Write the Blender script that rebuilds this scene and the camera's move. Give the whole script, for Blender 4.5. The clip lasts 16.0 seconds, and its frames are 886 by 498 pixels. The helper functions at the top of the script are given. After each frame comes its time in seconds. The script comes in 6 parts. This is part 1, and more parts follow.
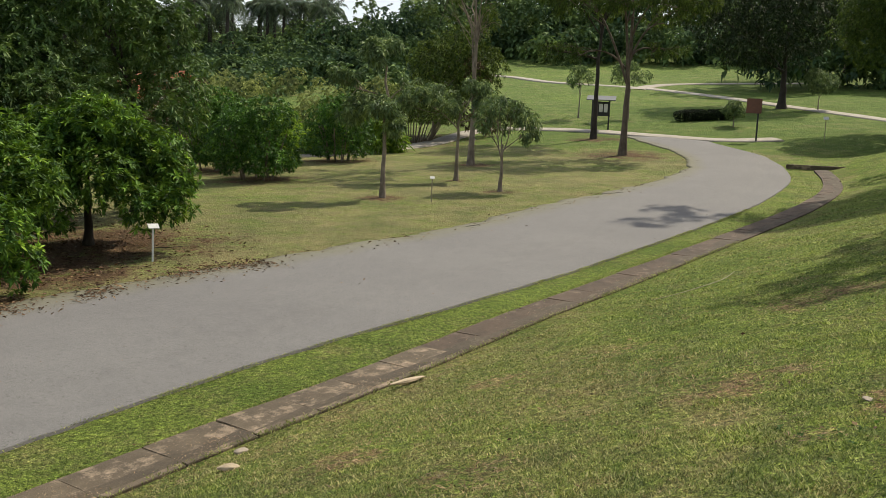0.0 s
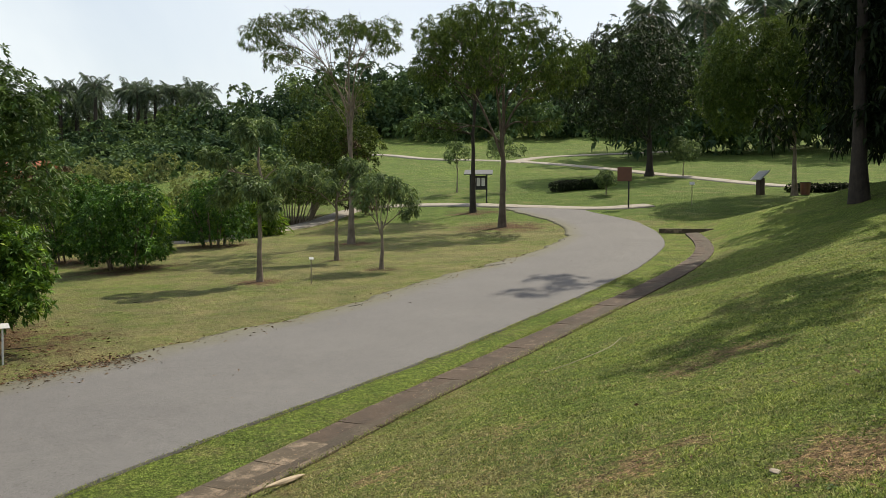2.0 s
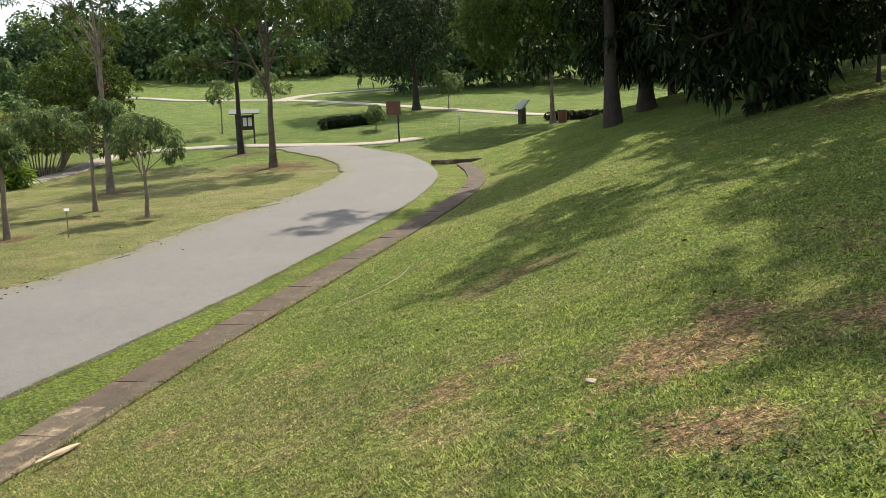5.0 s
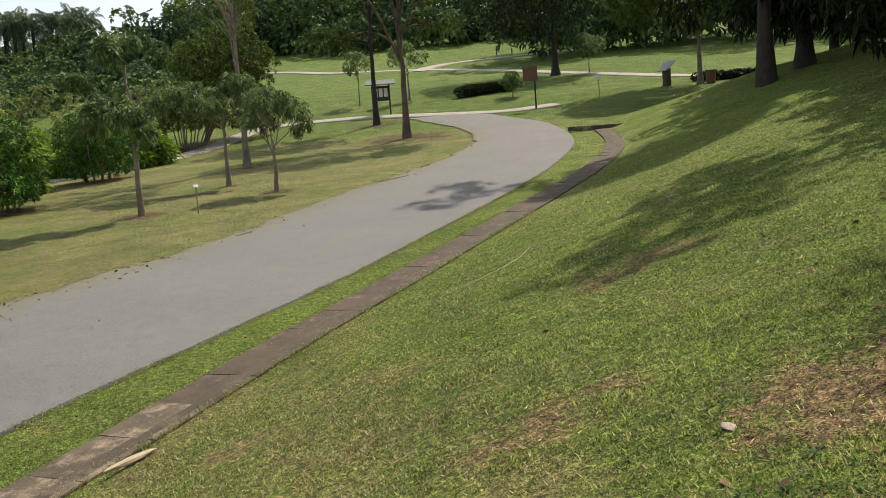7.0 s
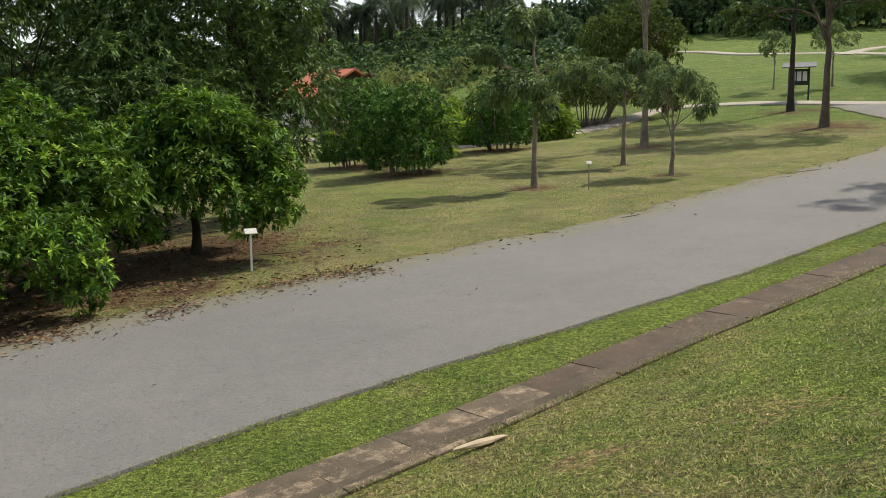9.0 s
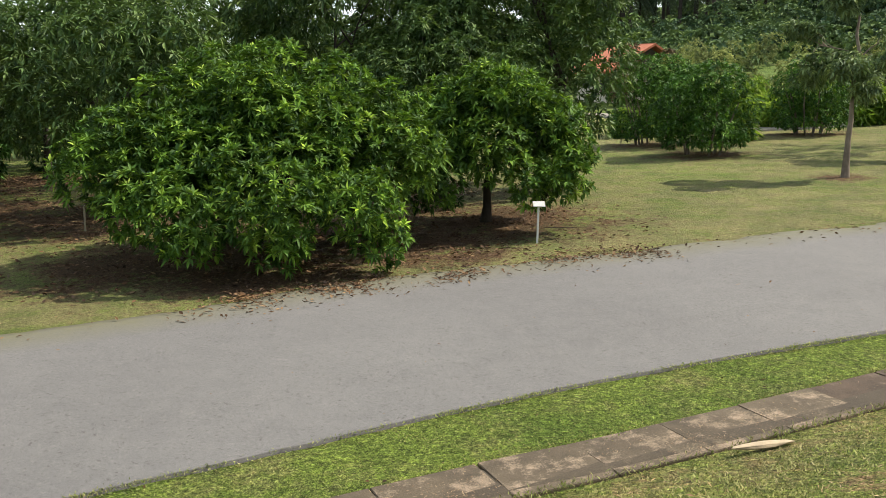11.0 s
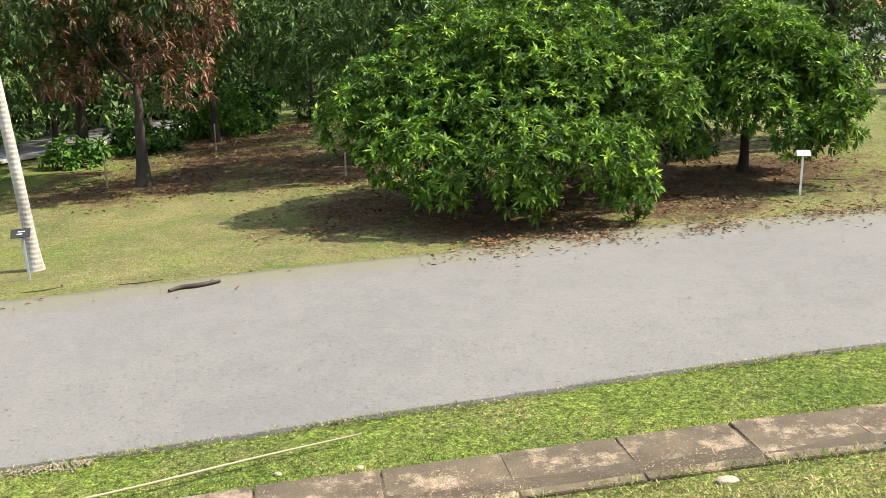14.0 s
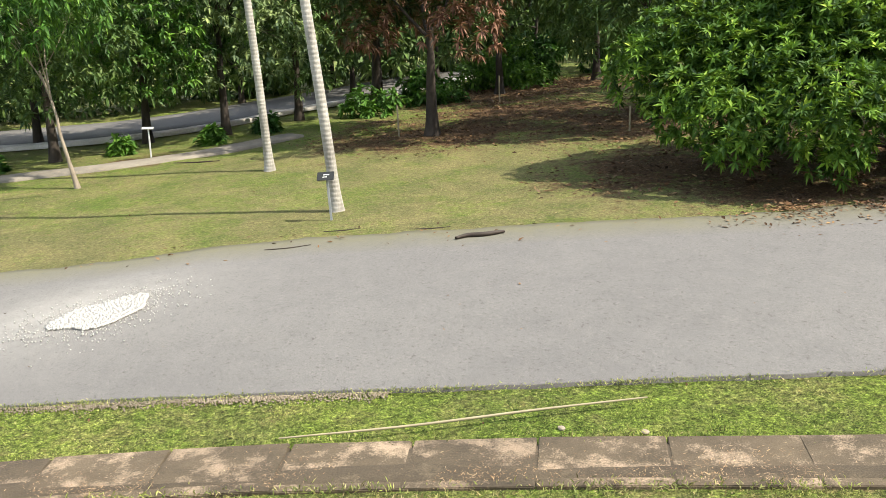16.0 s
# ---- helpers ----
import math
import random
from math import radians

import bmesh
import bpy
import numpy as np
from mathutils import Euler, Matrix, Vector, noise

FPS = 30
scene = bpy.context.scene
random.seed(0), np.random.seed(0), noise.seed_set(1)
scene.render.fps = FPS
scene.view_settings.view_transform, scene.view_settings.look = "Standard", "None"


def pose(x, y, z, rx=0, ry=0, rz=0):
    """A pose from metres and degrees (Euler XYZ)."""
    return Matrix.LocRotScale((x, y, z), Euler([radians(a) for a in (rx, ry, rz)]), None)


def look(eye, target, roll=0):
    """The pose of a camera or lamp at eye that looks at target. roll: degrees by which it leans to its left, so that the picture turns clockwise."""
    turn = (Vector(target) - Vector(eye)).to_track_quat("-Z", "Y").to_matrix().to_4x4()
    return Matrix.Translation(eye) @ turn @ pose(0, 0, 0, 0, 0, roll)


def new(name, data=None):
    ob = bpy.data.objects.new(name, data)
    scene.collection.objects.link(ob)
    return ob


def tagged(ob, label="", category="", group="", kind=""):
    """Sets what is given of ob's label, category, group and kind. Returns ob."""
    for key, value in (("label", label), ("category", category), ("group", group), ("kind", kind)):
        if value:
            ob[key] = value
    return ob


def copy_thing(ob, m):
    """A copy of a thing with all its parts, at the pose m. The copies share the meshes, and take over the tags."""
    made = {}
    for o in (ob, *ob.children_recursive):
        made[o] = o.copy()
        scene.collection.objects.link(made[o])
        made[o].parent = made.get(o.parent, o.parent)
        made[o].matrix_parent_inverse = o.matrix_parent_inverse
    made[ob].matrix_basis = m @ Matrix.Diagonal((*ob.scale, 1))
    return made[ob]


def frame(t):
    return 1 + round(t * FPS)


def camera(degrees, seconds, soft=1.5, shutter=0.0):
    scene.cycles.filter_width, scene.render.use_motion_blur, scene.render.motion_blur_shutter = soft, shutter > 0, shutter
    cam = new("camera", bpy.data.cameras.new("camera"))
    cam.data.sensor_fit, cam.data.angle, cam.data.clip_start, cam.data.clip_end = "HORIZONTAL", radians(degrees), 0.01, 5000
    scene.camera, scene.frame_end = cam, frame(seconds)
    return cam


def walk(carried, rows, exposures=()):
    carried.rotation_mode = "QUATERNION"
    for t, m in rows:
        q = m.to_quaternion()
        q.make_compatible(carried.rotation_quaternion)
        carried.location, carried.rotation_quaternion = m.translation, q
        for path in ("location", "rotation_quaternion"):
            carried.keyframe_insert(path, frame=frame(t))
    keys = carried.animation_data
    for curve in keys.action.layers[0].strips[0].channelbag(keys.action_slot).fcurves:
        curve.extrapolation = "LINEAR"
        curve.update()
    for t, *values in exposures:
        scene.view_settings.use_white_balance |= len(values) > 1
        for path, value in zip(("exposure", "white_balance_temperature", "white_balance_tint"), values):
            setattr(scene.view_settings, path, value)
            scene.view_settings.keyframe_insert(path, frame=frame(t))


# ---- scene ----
cam = camera(52.3, 16.0, 0.8)
PATH = [
    (0, (0.089, -0.671, 3.185), (0.085, 1.313, 2.935), 2.6),
    (0.5, (0.185, -0.452, 3.206), (0.214, 1.54, 3.028), 1.7),
    (1, (0.273, -0.26, 3.201), (0.349, 1.736, 3.09), 1.0),
    (1.5, (0.293, -0.188, 3.19), (0.432, 1.806, 3.121), 0.2),
    (2, (0.227, -0.059, 3.149), (0.471, 1.924, 3.076), 0.1),
    (2.5, (0.304, -0.071, 3.128), (0.784, 1.868, 3.026), 0.5),
    (3, (0.292, -0.074, 3.113), (1.021, 1.785, 2.986), 0.2),
    (3.5, (0.18, 0.068, 3.106), (0.996, 1.887, 2.948), -0.8),
    (4, (0.066, 0.168, 3.074), (0.837, 2.004, 2.891), -1.7),
    (6.5, (0.736, 1.319, 2.963), (1.369, 3.198, 2.699), -4.3),
    (7, (0.931, 1.611, 2.999), (1.344, 3.549, 2.731), -4.1),
    (7.5, (0.977, 1.819, 3.006), (1.238, 3.78, 2.718), -4.3),
    (8, (1.033, 2.103, 3.008), (1.194, 4.074, 2.707), -3.2),
    (8.5, (1.013, 2.271, 3.007), (0.927, 4.249, 2.724), -1.2),
    (9, (1.011, 2.415, 2.997), (0.584, 4.349, 2.719), -0.7),
    (9.5, (0.997, 2.424, 3.001), (0.292, 4.273, 2.711), -0.4),
    (10, (0.982, 2.412, 3.016), (0.134, 4.197, 2.707), 0.5),
    (12.5, (0.935, 2.394, 2.996), (-0.22, 3.987, 2.641), 0.1),
    (13, (0.92, 2.4, 2.983), (-0.305, 3.939, 2.616), -0.3),
    (13.5, (0.904, 2.413, 2.99), (-0.401, 3.877, 2.597), -0.6),
    (14, (0.889, 2.386, 2.985), (-0.512, 3.74, 2.536), -0.3),
    (14.5, (0.815, 2.39, 2.971), (-0.679, 3.616, 2.457), 0.5),
    (15, (0.762, 2.362, 2.983), (-0.832, 3.442, 2.441), 0.0),
    (15.5, (0.693, 2.314, 2.975), (-0.984, 3.258, 2.431), -1.1),
    (16, (0.685, 2.292, 2.969), (-1.038, 3.152, 2.43), -1.3),
]
EXPOSURES = [(0.0, -0.03, 6700), (0.5, -0.28, 6700), (1.0, -0.46, 6700), (1.5, -0.52, 6700), (2.0, -0.12, 6700), (2.5, 0.15, 6700), (3.0, 0.5, 6700), (3.5, 0.4, 6700), (4.0, 0.42, 6700), (6.5, 0.28, 6700), (7.5, -0.13, 6700), (9.0, 0.03, 6600), (10.0, 0.1, 6500), (12.5, 0.85, 6550), (13.3, 0.95, 6500), (14.0, 1.04, 6500), (14.5, 0.68, 6500), (15.0, 0.71, 6500), (16.0, 0.84, 6500)]
walk(cam, [(t, look(eye, target, roll)) for t, eye, target, roll in PATH],
     [(t, stops, kelvin, 10.3) for t, stops, kelvin in EXPOSURES])

# ---------------------------------------------------------------- sky and sun
SUN_AZ, SUN_EL = math.atan2(0.68, 0.733), radians(51)      # from +y towards +x
world = bpy.data.worlds.new("world")
scene.world = world
world.use_nodes = True
nt = world.node_tree
sky = nt.nodes.new("ShaderNodeTexSky")
sky.sky_type, sky.sun_disc = "NISHITA", False
sky.sun_elevation, sky.sun_rotation = SUN_EL, SUN_AZ
sky.air_density, sky.dust_density, sky.ozone_density = 1.0, 2.5, 1.0
where = nt.nodes.new("ShaderNodeTexCoord")
cloud = nt.nodes.new("ShaderNodeTexNoise")          # thin high cloud
cloud.inputs["Scale"].default_value, cloud.inputs["Detail"].default_value, cloud.inputs["Distortion"].default_value = 2.4, 7, 0.7
cover = nt.nodes.new("ShaderNodeMapRange")
cover.inputs[1].default_value, cover.inputs[2].default_value, cover.inputs[3].default_value, cover.inputs[4].default_value = 0.34, 0.66, 0.02, 0.62
split = nt.nodes.new("ShaderNodeSeparateXYZ")
low = nt.nodes.new("ShaderNodeMapRange")            # haze thickening towards the horizon
low.interpolation_type = "SMOOTHSTEP"
low.inputs[1].default_value, low.inputs[2].default_value, low.inputs[3].default_value, low.inputs[4].default_value = 0.0, 0.55, 0.62, 0.0
total = nt.nodes.new("ShaderNodeMath")
total.operation, total.use_clamp = "ADD", True
haze = nt.nodes.new("ShaderNodeMix")
haze.data_type = "RGBA"
haze.inputs[7].default_value = (6.7, 7.3, 7.6, 1)
nt.links.new(where.outputs["Generated"], cloud.inputs["Vector"])
nt.links.new(cloud.outputs["Fac"], cover.inputs[0])
nt.links.new(where.outputs["Generated"], split.inputs[0])
nt.links.new(split.outputs["Z"], low.inputs[0])
nt.links.new(cover.outputs[0], total.inputs[0])
nt.links.new(low.outputs[0], total.inputs[1])
nt.links.new(total.outputs[0], haze.inputs[0])
nt.links.new(sky.outputs[0], haze.inputs[6])
nt.links.new(haze.outputs[2], nt.nodes["Background"].inputs[0])
nt.nodes["Background"].inputs[1].default_value = 0.15
sun = new("sun", bpy.data.lights.new("sun", "SUN"))
sun.data.energy, sun.data.angle, sun.data.color = 5.2, radians(0.6), (1.0, 0.92, 0.76)
sun.matrix_world = look((0, 0, 60), (-math.sin(SUN_AZ) * math.cos(SUN_EL) * 10, -math.cos(SUN_AZ) * math.cos(SUN_EL) * 10, 60 - math.sin(SUN_EL) * 10))

# ---------------------------------------------------------------- materials
def material(name):
    m = bpy.data.materials.new(name)
    m.use_nodes = True
    n = m.node_tree.nodes
    return m, n, m.node_tree.links, n["Principled BSDF"]


def coords(n, l, kind="Object"):
    c = n.new("ShaderNodeTexCoord")
    return c.outputs[kind]


def noise_node(n, l, at, scale, detail=4, rough=0.6, distort=0.0):
    t = n.new("ShaderNodeTexNoise")
    t.inputs["Scale"].default_value, t.inputs["Detail"].default_value = scale, detail
    t.inputs["Roughness"].default_value, t.inputs["Distortion"].default_value = rough, distort
    if at is not None:
        l.new(at, t.inputs["Vector"])
    return t.outputs["Fac"]


def ramp(n, l, fac, stops):
    r = n.new("ShaderNodeValToRGB")
    while len(r.color_ramp.elements) < len(stops):
        r.color_ramp.elements.new(0.5)
    for e, (p, c) in zip(r.color_ramp.elements, stops):
        e.position, e.color = p, (*c, 1)
    l.new(fac, r.inputs[0])
    return r.outputs[0]


def mix(n, l, fac, a, b, how="MIX"):
    m = n.new("ShaderNodeMix")
    m.data_type, m.blend_type = "RGBA", how
    for v, k in ((fac, 0), (a, 6), (b, 7)):
        if hasattr(v, "is_output"):
            l.new(v, m.inputs[k])
        else:
            m.inputs[k].default_value = v if k == 0 else (*v, 1)
    return m.outputs[2]


def math_node(n, l, op, a, b=0.0, clamp=False):
    m = n.new("ShaderNodeMath")
    m.operation, m.use_clamp = op, clamp
    for v, k in ((a, 0), (b, 1)):
        if hasattr(v, "is_output"):
            l.new(v, m.inputs[k])
        else:
            m.inputs[k].default_value = v
    return m.outputs[0]


def bump(n, l, p, height, strength=0.4, distance=0.02):
    b = n.new("ShaderNodeBump")
    b.inputs["Strength"].default_value, b.inputs["Distance"].default_value = strength, distance
    l.new(height, b.inputs["Height"])
    l.new(b.outputs[0], p.inputs["Normal"])


def attribute(n, name):
    a = n.new("ShaderNodeAttribute")
    a.attribute_name = name
    return a.outputs["Fac"]


def plain(name, colour, rough=0.6, metal=0.0, vary=0.25, scale=6.0, bumpy=0.15):
    """Painted or solid stuff with two scales of wear."""
    m, n, l, p = material(name)
    at = coords(n, l)
    a, b = noise_node(n, l, at, scale, 5), noise_node(n, l, at, scale * 9, 3)
    dark = tuple(c * (1 - vary) for c in colour)
    light = tuple(min(1, c * (1 + vary)) for c in colour)
    c = ramp(n, l, a, [(0.3, dark), (0.7, light)])
    c = mix(n, l, 0.35, c, ramp(n, l, b, [(0.35, dark), (0.65, light)]))
    l.new(c, p.inputs["Base Color"])
    p.inputs["Roughness"].default_value, p.inputs["Metallic"].default_value = rough, metal
    if bumpy:
        bump(n, l, p, b, bumpy, 0.01)
    return m


def leaf_material(name, stops, rough=0.42, through_light=0.3, tint=(0.35, 0.5, 0.08), patch=0.0, patch_stops=None, dried=None, broad=0.8, clump=3.2, tuft=0.0):
    """Foliage: each leaf its own green, some light through it. patch: share of branches in other colours."""
    m, n, l, p = material(name)
    g = n.new("ShaderNodeNewGeometry")
    pick = g.outputs["Random Per Island"]
    if tuft:                                    # leaves of one shoot are alike
        pick = math_node(n, l, "ADD", math_node(n, l, "MULTIPLY", pick, 1 - tuft), math_node(n, l, "MULTIPLY", attribute(n, "tone"), tuft))
    c = ramp(n, l, pick, stops)
    at = coords(n, l)
    big = noise_node(n, l, at, broad, 3)
    c = mix(n, l, 0.55, c, ramp(n, l, big, [(0.35, (0.55, 0.55, 0.55)), (0.65, (1.25, 1.2, 1.1))]), "MULTIPLY")
    c = mix(n, l, 0.5, c, ramp(n, l, noise_node(n, l, at, clump, 2), [(0.38, (0.42, 0.45, 0.55)), (0.6, (1.45, 1.4, 1.0))]), "MULTIPLY")
    if patch_stops:
        mask = ramp(n, l, noise_node(n, l, at, 0.55, 2, 0.5), [(patch, (1, 1, 1)), (patch + 0.06, (0, 0, 0))])
        c = mix(n, l, mask, c, ramp(n, l, g.outputs["Random Per Island"], patch_stops))
    if dried:
        c = mix(n, l, attribute(n, "dry"), c, ramp(n, l, g.outputs["Random Per Island"], dried))
    l.new(c, p.inputs["Base Color"])
    p.inputs["Roughness"].default_value = min(0.9, rough + 0.14)
    p.inputs["Specular IOR Level"].default_value = 0.2
    t = n.new("ShaderNodeBsdfTranslucent")
    l.new(mix(n, l, 0.6, c, mix(n, l, 1.0, c, tint, "ADD")), t.inputs[0])
    s = n.new("ShaderNodeMixShader")
    s.inputs[0].default_value = through_light
    l.new(p.outputs[0], s.inputs[1]), l.new(t.outputs[0], s.inputs[2])
    l.new(s.outputs[0], n["Material Output"].inputs[0])
    return m


def bark_material(name, dark, light, scale=5.0, rings=0.0):
    m, n, l, p = material(name)
    at = coords(n, l)
    mp = n.new("ShaderNodeMapping")
    mp.inputs["Scale"].default_value = (1, 1, 0.25)
    l.new(at, mp.inputs[0])
    a, b = noise_node(n, l, mp.outputs[0], scale * 3, 6, 0.7), noise_node(n, l, at, scale * 0.5, 3)
    c = mix(n, l, 0.5, ramp(n, l, a, [(0.35, dark), (0.65, light)]), ramp(n, l, b, [(0.35, dark), (0.6, light)]))
    h = a
    if rings:
        w = n.new("ShaderNodeTexWave")
        w.bands_direction = "Z"
        w.inputs["Scale"].default_value, w.inputs["Distortion"].default_value = rings, 1.5
        l.new(at, w.inputs["Vector"])
        c = mix(n, l, ramp(n, l, w.outputs["Fac"], [(0.0, (0.3, 0.3, 0.3)), (0.08, (0, 0, 0))]), c, dark)
        h = math_node(n, l, "ADD", a, math_node(n, l, "MULTIPLY", w.outputs["Fac"], 0.25))
    l.new(c, p.inputs["Base Color"])
    p.inputs["Roughness"].default_value = 0.9
    bump(n, l, p, h, 0.6, 0.03)
    return m


def ground_material():
    """Mown grass: green, dry and bare by the fields laid on the mesh, broken up at several scales."""
    m, n, l, p = material("mown_grass")
    at = coords(n, l)
    fine, mid, big, huge = (noise_node(n, l, at, s, d, r) for s, d, r in ((38, 5, 0.75), (6, 5, 0.7), (1.1, 4, 0.6), (0.16, 3, 0.5)))
    green = ramp(n, l, fine, [(0.25, (0.034, 0.06, 0.013)), (0.5, (0.145, 0.205, 0.042)), (0.75, (0.29, 0.375, 0.095))])
    # Darker green for the hill: tree shade mixed into the grass colour.
    hill_shade = ramp(n, l, fine, [(0.25, (0.03, 0.055, 0.012)), (0.5, (0.10, 0.155, 0.034)), (0.75, (0.2, 0.275, 0.068))])
    green = mix(n, l, attribute(n, "hill_shade"), green, hill_shade)
    dry = ramp(n, l, fine, [(0.25, (0.10, 0.094, 0.045)), (0.5, (0.22, 0.205, 0.10)), (0.75, (0.38, 0.35, 0.175))])
    soil = ramp(n, l, fine, [(0.25, (0.04, 0.023, 0.013)), (0.5, (0.115, 0.07, 0.042)), (0.75, (0.25, 0.165, 0.105))])
    patchy = math_node(n, l, "ADD", math_node(n, l, "MULTIPLY", math_node(n, l, "SUBTRACT", mid, 0.5), 2.4), math_node(n, l, "MULTIPLY", math_node(n, l, "SUBTRACT", big, 0.5), 2.2))
    k_dry = math_node(n, l, "ADD", math_node(n, l, "ADD", attribute(n, "dry"), patchy), math_node(n, l, "MULTIPLY", math_node(n, l, "SUBTRACT", huge, 0.5), 1.3), True)
    k_soil = math_node(n, l, "MULTIPLY", math_node(n, l, "SUBTRACT", math_node(n, l, "ADD", attribute(n, "soil"), math_node(n, l, "MULTIPLY", patchy, 0.7)), 0.35), 2.2, True)
    straw = ramp(n, l, fine, [(0.25, (0.085, 0.052, 0.034)), (0.5, (0.25, 0.165, 0.105)), (0.75, (0.46, 0.335, 0.225))])
    tufty = math_node(n, l, "MULTIPLY", math_node(n, l, "SUBTRACT", noise_node(n, l, at, 11, 4, 0.7), 0.5), 1.6)
    k_straw = math_node(n, l, "MULTIPLY", math_node(n, l, "SUBTRACT", math_node(n, l, "ADD", math_node(n, l, "ADD", attribute(n, "thatch"), math_node(n, l, "MULTIPLY", patchy, 0.45)), tufty), 0.38), 2.0, True)
    c = mix(n, l, k_soil, mix(n, l, k_straw, mix(n, l, k_dry, green, dry), straw), soil)
    speck = noise_node(n, l, at, 15, 6, 0.8)
    c = mix(n, l, attribute(n, "rank"), c, ramp(n, l, speck, [(0.36, (0.32, 0.33, 0.32)), (0.5, (0.95, 0.95, 0.95)), (0.64, (1.85, 1.78, 1.6))]), "MULTIPLY")
    rank = attribute(n, "rank")
    for size, lo, hi in ((110, 0.36, 1.64), (34, 0.7, 1.3)):      # single leaves and tufts
        cell = n.new("ShaderNodeTexVoronoi")
        cell.inputs["Scale"].default_value = size
        l.new(at, cell.inputs["Vector"])
        c = mix(n, l, rank, c, ramp(n, l, cell.outputs["Color"], [(0.15, (lo, lo, lo * 0.9)), (0.85, (hi, hi, hi * 0.95))]), "MULTIPLY")
    c = mix(n, l, 0.85, c, ramp(n, l, noise_node(n, l, at, 0.75, 4, 0.65, 0.4), [(0.36, (0.68, 0.76, 0.66)), (0.64, (1.16, 1.12, 1.06))]), "MULTIPLY")
    l.new(c, p.inputs["Base Color"])
    p.inputs["Roughness"].default_value = 0.95
    p.inputs["Specular IOR Level"].default_value = 0.15
    bump(n, l, p, math_node(n, l, "ADD", fine, math_node(n, l, "ADD", math_node(n, l, "MULTIPLY", mid, 0.7), math_node(n, l, "MULTIPLY", speck, 1.2))), 0.9, 0.07)
    return m


def asphalt_material(name, tone=0.19):
    m, n, l, p = material(name)
    at = coords(n, l)
    grit, mid, big = noise_node(n, l, at, 130, 4, 0.8), noise_node(n, l, at, 3.2, 5, 0.65), noise_node(n, l, at, 0.35, 4, 0.55)
    c = ramp(n, l, grit, [(0.3, (tone * 0.4, tone * 0.39, tone * 0.38)), (0.52, (tone * 0.97, tone * 0.94, tone * 0.92)), (0.75, (tone * 1.8, tone * 1.74, tone * 1.68))])
    c = mix(n, l, 0.6, c, ramp(n, l, mid, [(0.35, (0.9, 0.9, 0.9)), (0.65, (1.07, 1.06, 1.05))]), "MULTIPLY")
    c = mix(n, l, 0.7, c, ramp(n, l, big, [(0.35, (0.9, 0.895, 0.9)), (0.62, (1.06, 1.06, 1.05))]), "MULTIPLY")
    spots = noise_node(n, l, at, 26, 5, 0.75)            # pits and bits of bitumen
    c = mix(n, l, ramp(n, l, spots, [(0.36, (0.85, 0.85, 0.85)), (0.43, (0, 0, 0))]), c, (0.055, 0.052, 0.046))
    c = mix(n, l, ramp(n, l, noise_node(n, l, at, 19, 6, 0.8), [(0.57, (0, 0, 0)), (0.66, (0.45, 0.45, 0.45))]), c, (0.25, 0.24, 0.215))
    c = mix(n, l, math_node(n, l, "MULTIPLY", attribute(n, "dust"), math_node(n, l, "ADD", mid, math_node(n, l, "MULTIPLY", spots, 0.5)), True), c, (0.40, 0.39, 0.36))
    edge = math_node(n, l, "MULTIPLY", attribute(n, "worn"), math_node(n, l, "ADD", mid, math_node(n, l, "SUBTRACT", spots, 0.2)), True)
    c = mix(n, l, edge, c, (0.135, 0.128, 0.07))
    c = mix(n, l, math_node(n, l, "MULTIPLY", attribute(n, "rim"), math_node(n, l, "MULTIPLY", math_node(n, l, "ADD", grit, mid), 0.7), True), c, (0.04, 0.037, 0.032))
    l.new(c, p.inputs["Base Color"])
    p.inputs["Roughness"].default_value = 0.88
    bump(n, l, p, grit, 0.5, 0.012)
    return m


def concrete_material(name, dark, light, pale=(0.42, 0.36, 0.28), pale_at=0.62):
    m, n, l, p = material(name)
    at = coords(n, l)
    o = n.new("ShaderNodeObjectInfo")
    shift = n.new("ShaderNodeVectorMath")
    shift.operation = "ADD"
    l.new(at, shift.inputs[0])
    r = math_node(n, l, "MULTIPLY", o.outputs["Random"], 37.0)
    cmb = n.new("ShaderNodeCombineXYZ")
    l.new(r, cmb.inputs[0]), l.new(r, cmb.inputs[1])
    l.new(cmb.outputs[0], shift.inputs[1])
    q = shift.outputs[0]
    a, b, f = noise_node(n, l, q, 1.6, 7, 0.75), noise_node(n, l, q, 2.3, 9, 0.72), noise_node(n, l, q, 70, 3, 0.75)
    b = math_node(n, l, "ADD", math_node(n, l, "MULTIPLY", b, 0.8), math_node(n, l, "MULTIPLY", f, 0.2))
    c = ramp(n, l, a, [(0.3, dark), (0.65, light)])
    c = mix(n, l, ramp(n, l, b, [(pale_at - 0.06, (0, 0, 0)), (pale_at + 0.04, (1, 1, 1))]), c, pale)
    c = mix(n, l, 0.6, c, ramp(n, l, f, [(0.3, (0.6, 0.6, 0.6)), (0.7, (1.3, 1.3, 1.3))]), "MULTIPLY")
    c = mix(n, l, 1.0, c, ramp(n, l, o.outputs["Random"], [(0, (0.78, 0.76, 0.74)), (1, (1.15, 1.12, 1.1))]), "MULTIPLY")
    l.new(c, p.inputs["Base Color"])
    p.inputs["Roughness"].default_value = 0.9
    bump(n, l, p, math_node(n, l, "ADD", b, f), 0.5, 0.015)
    return m


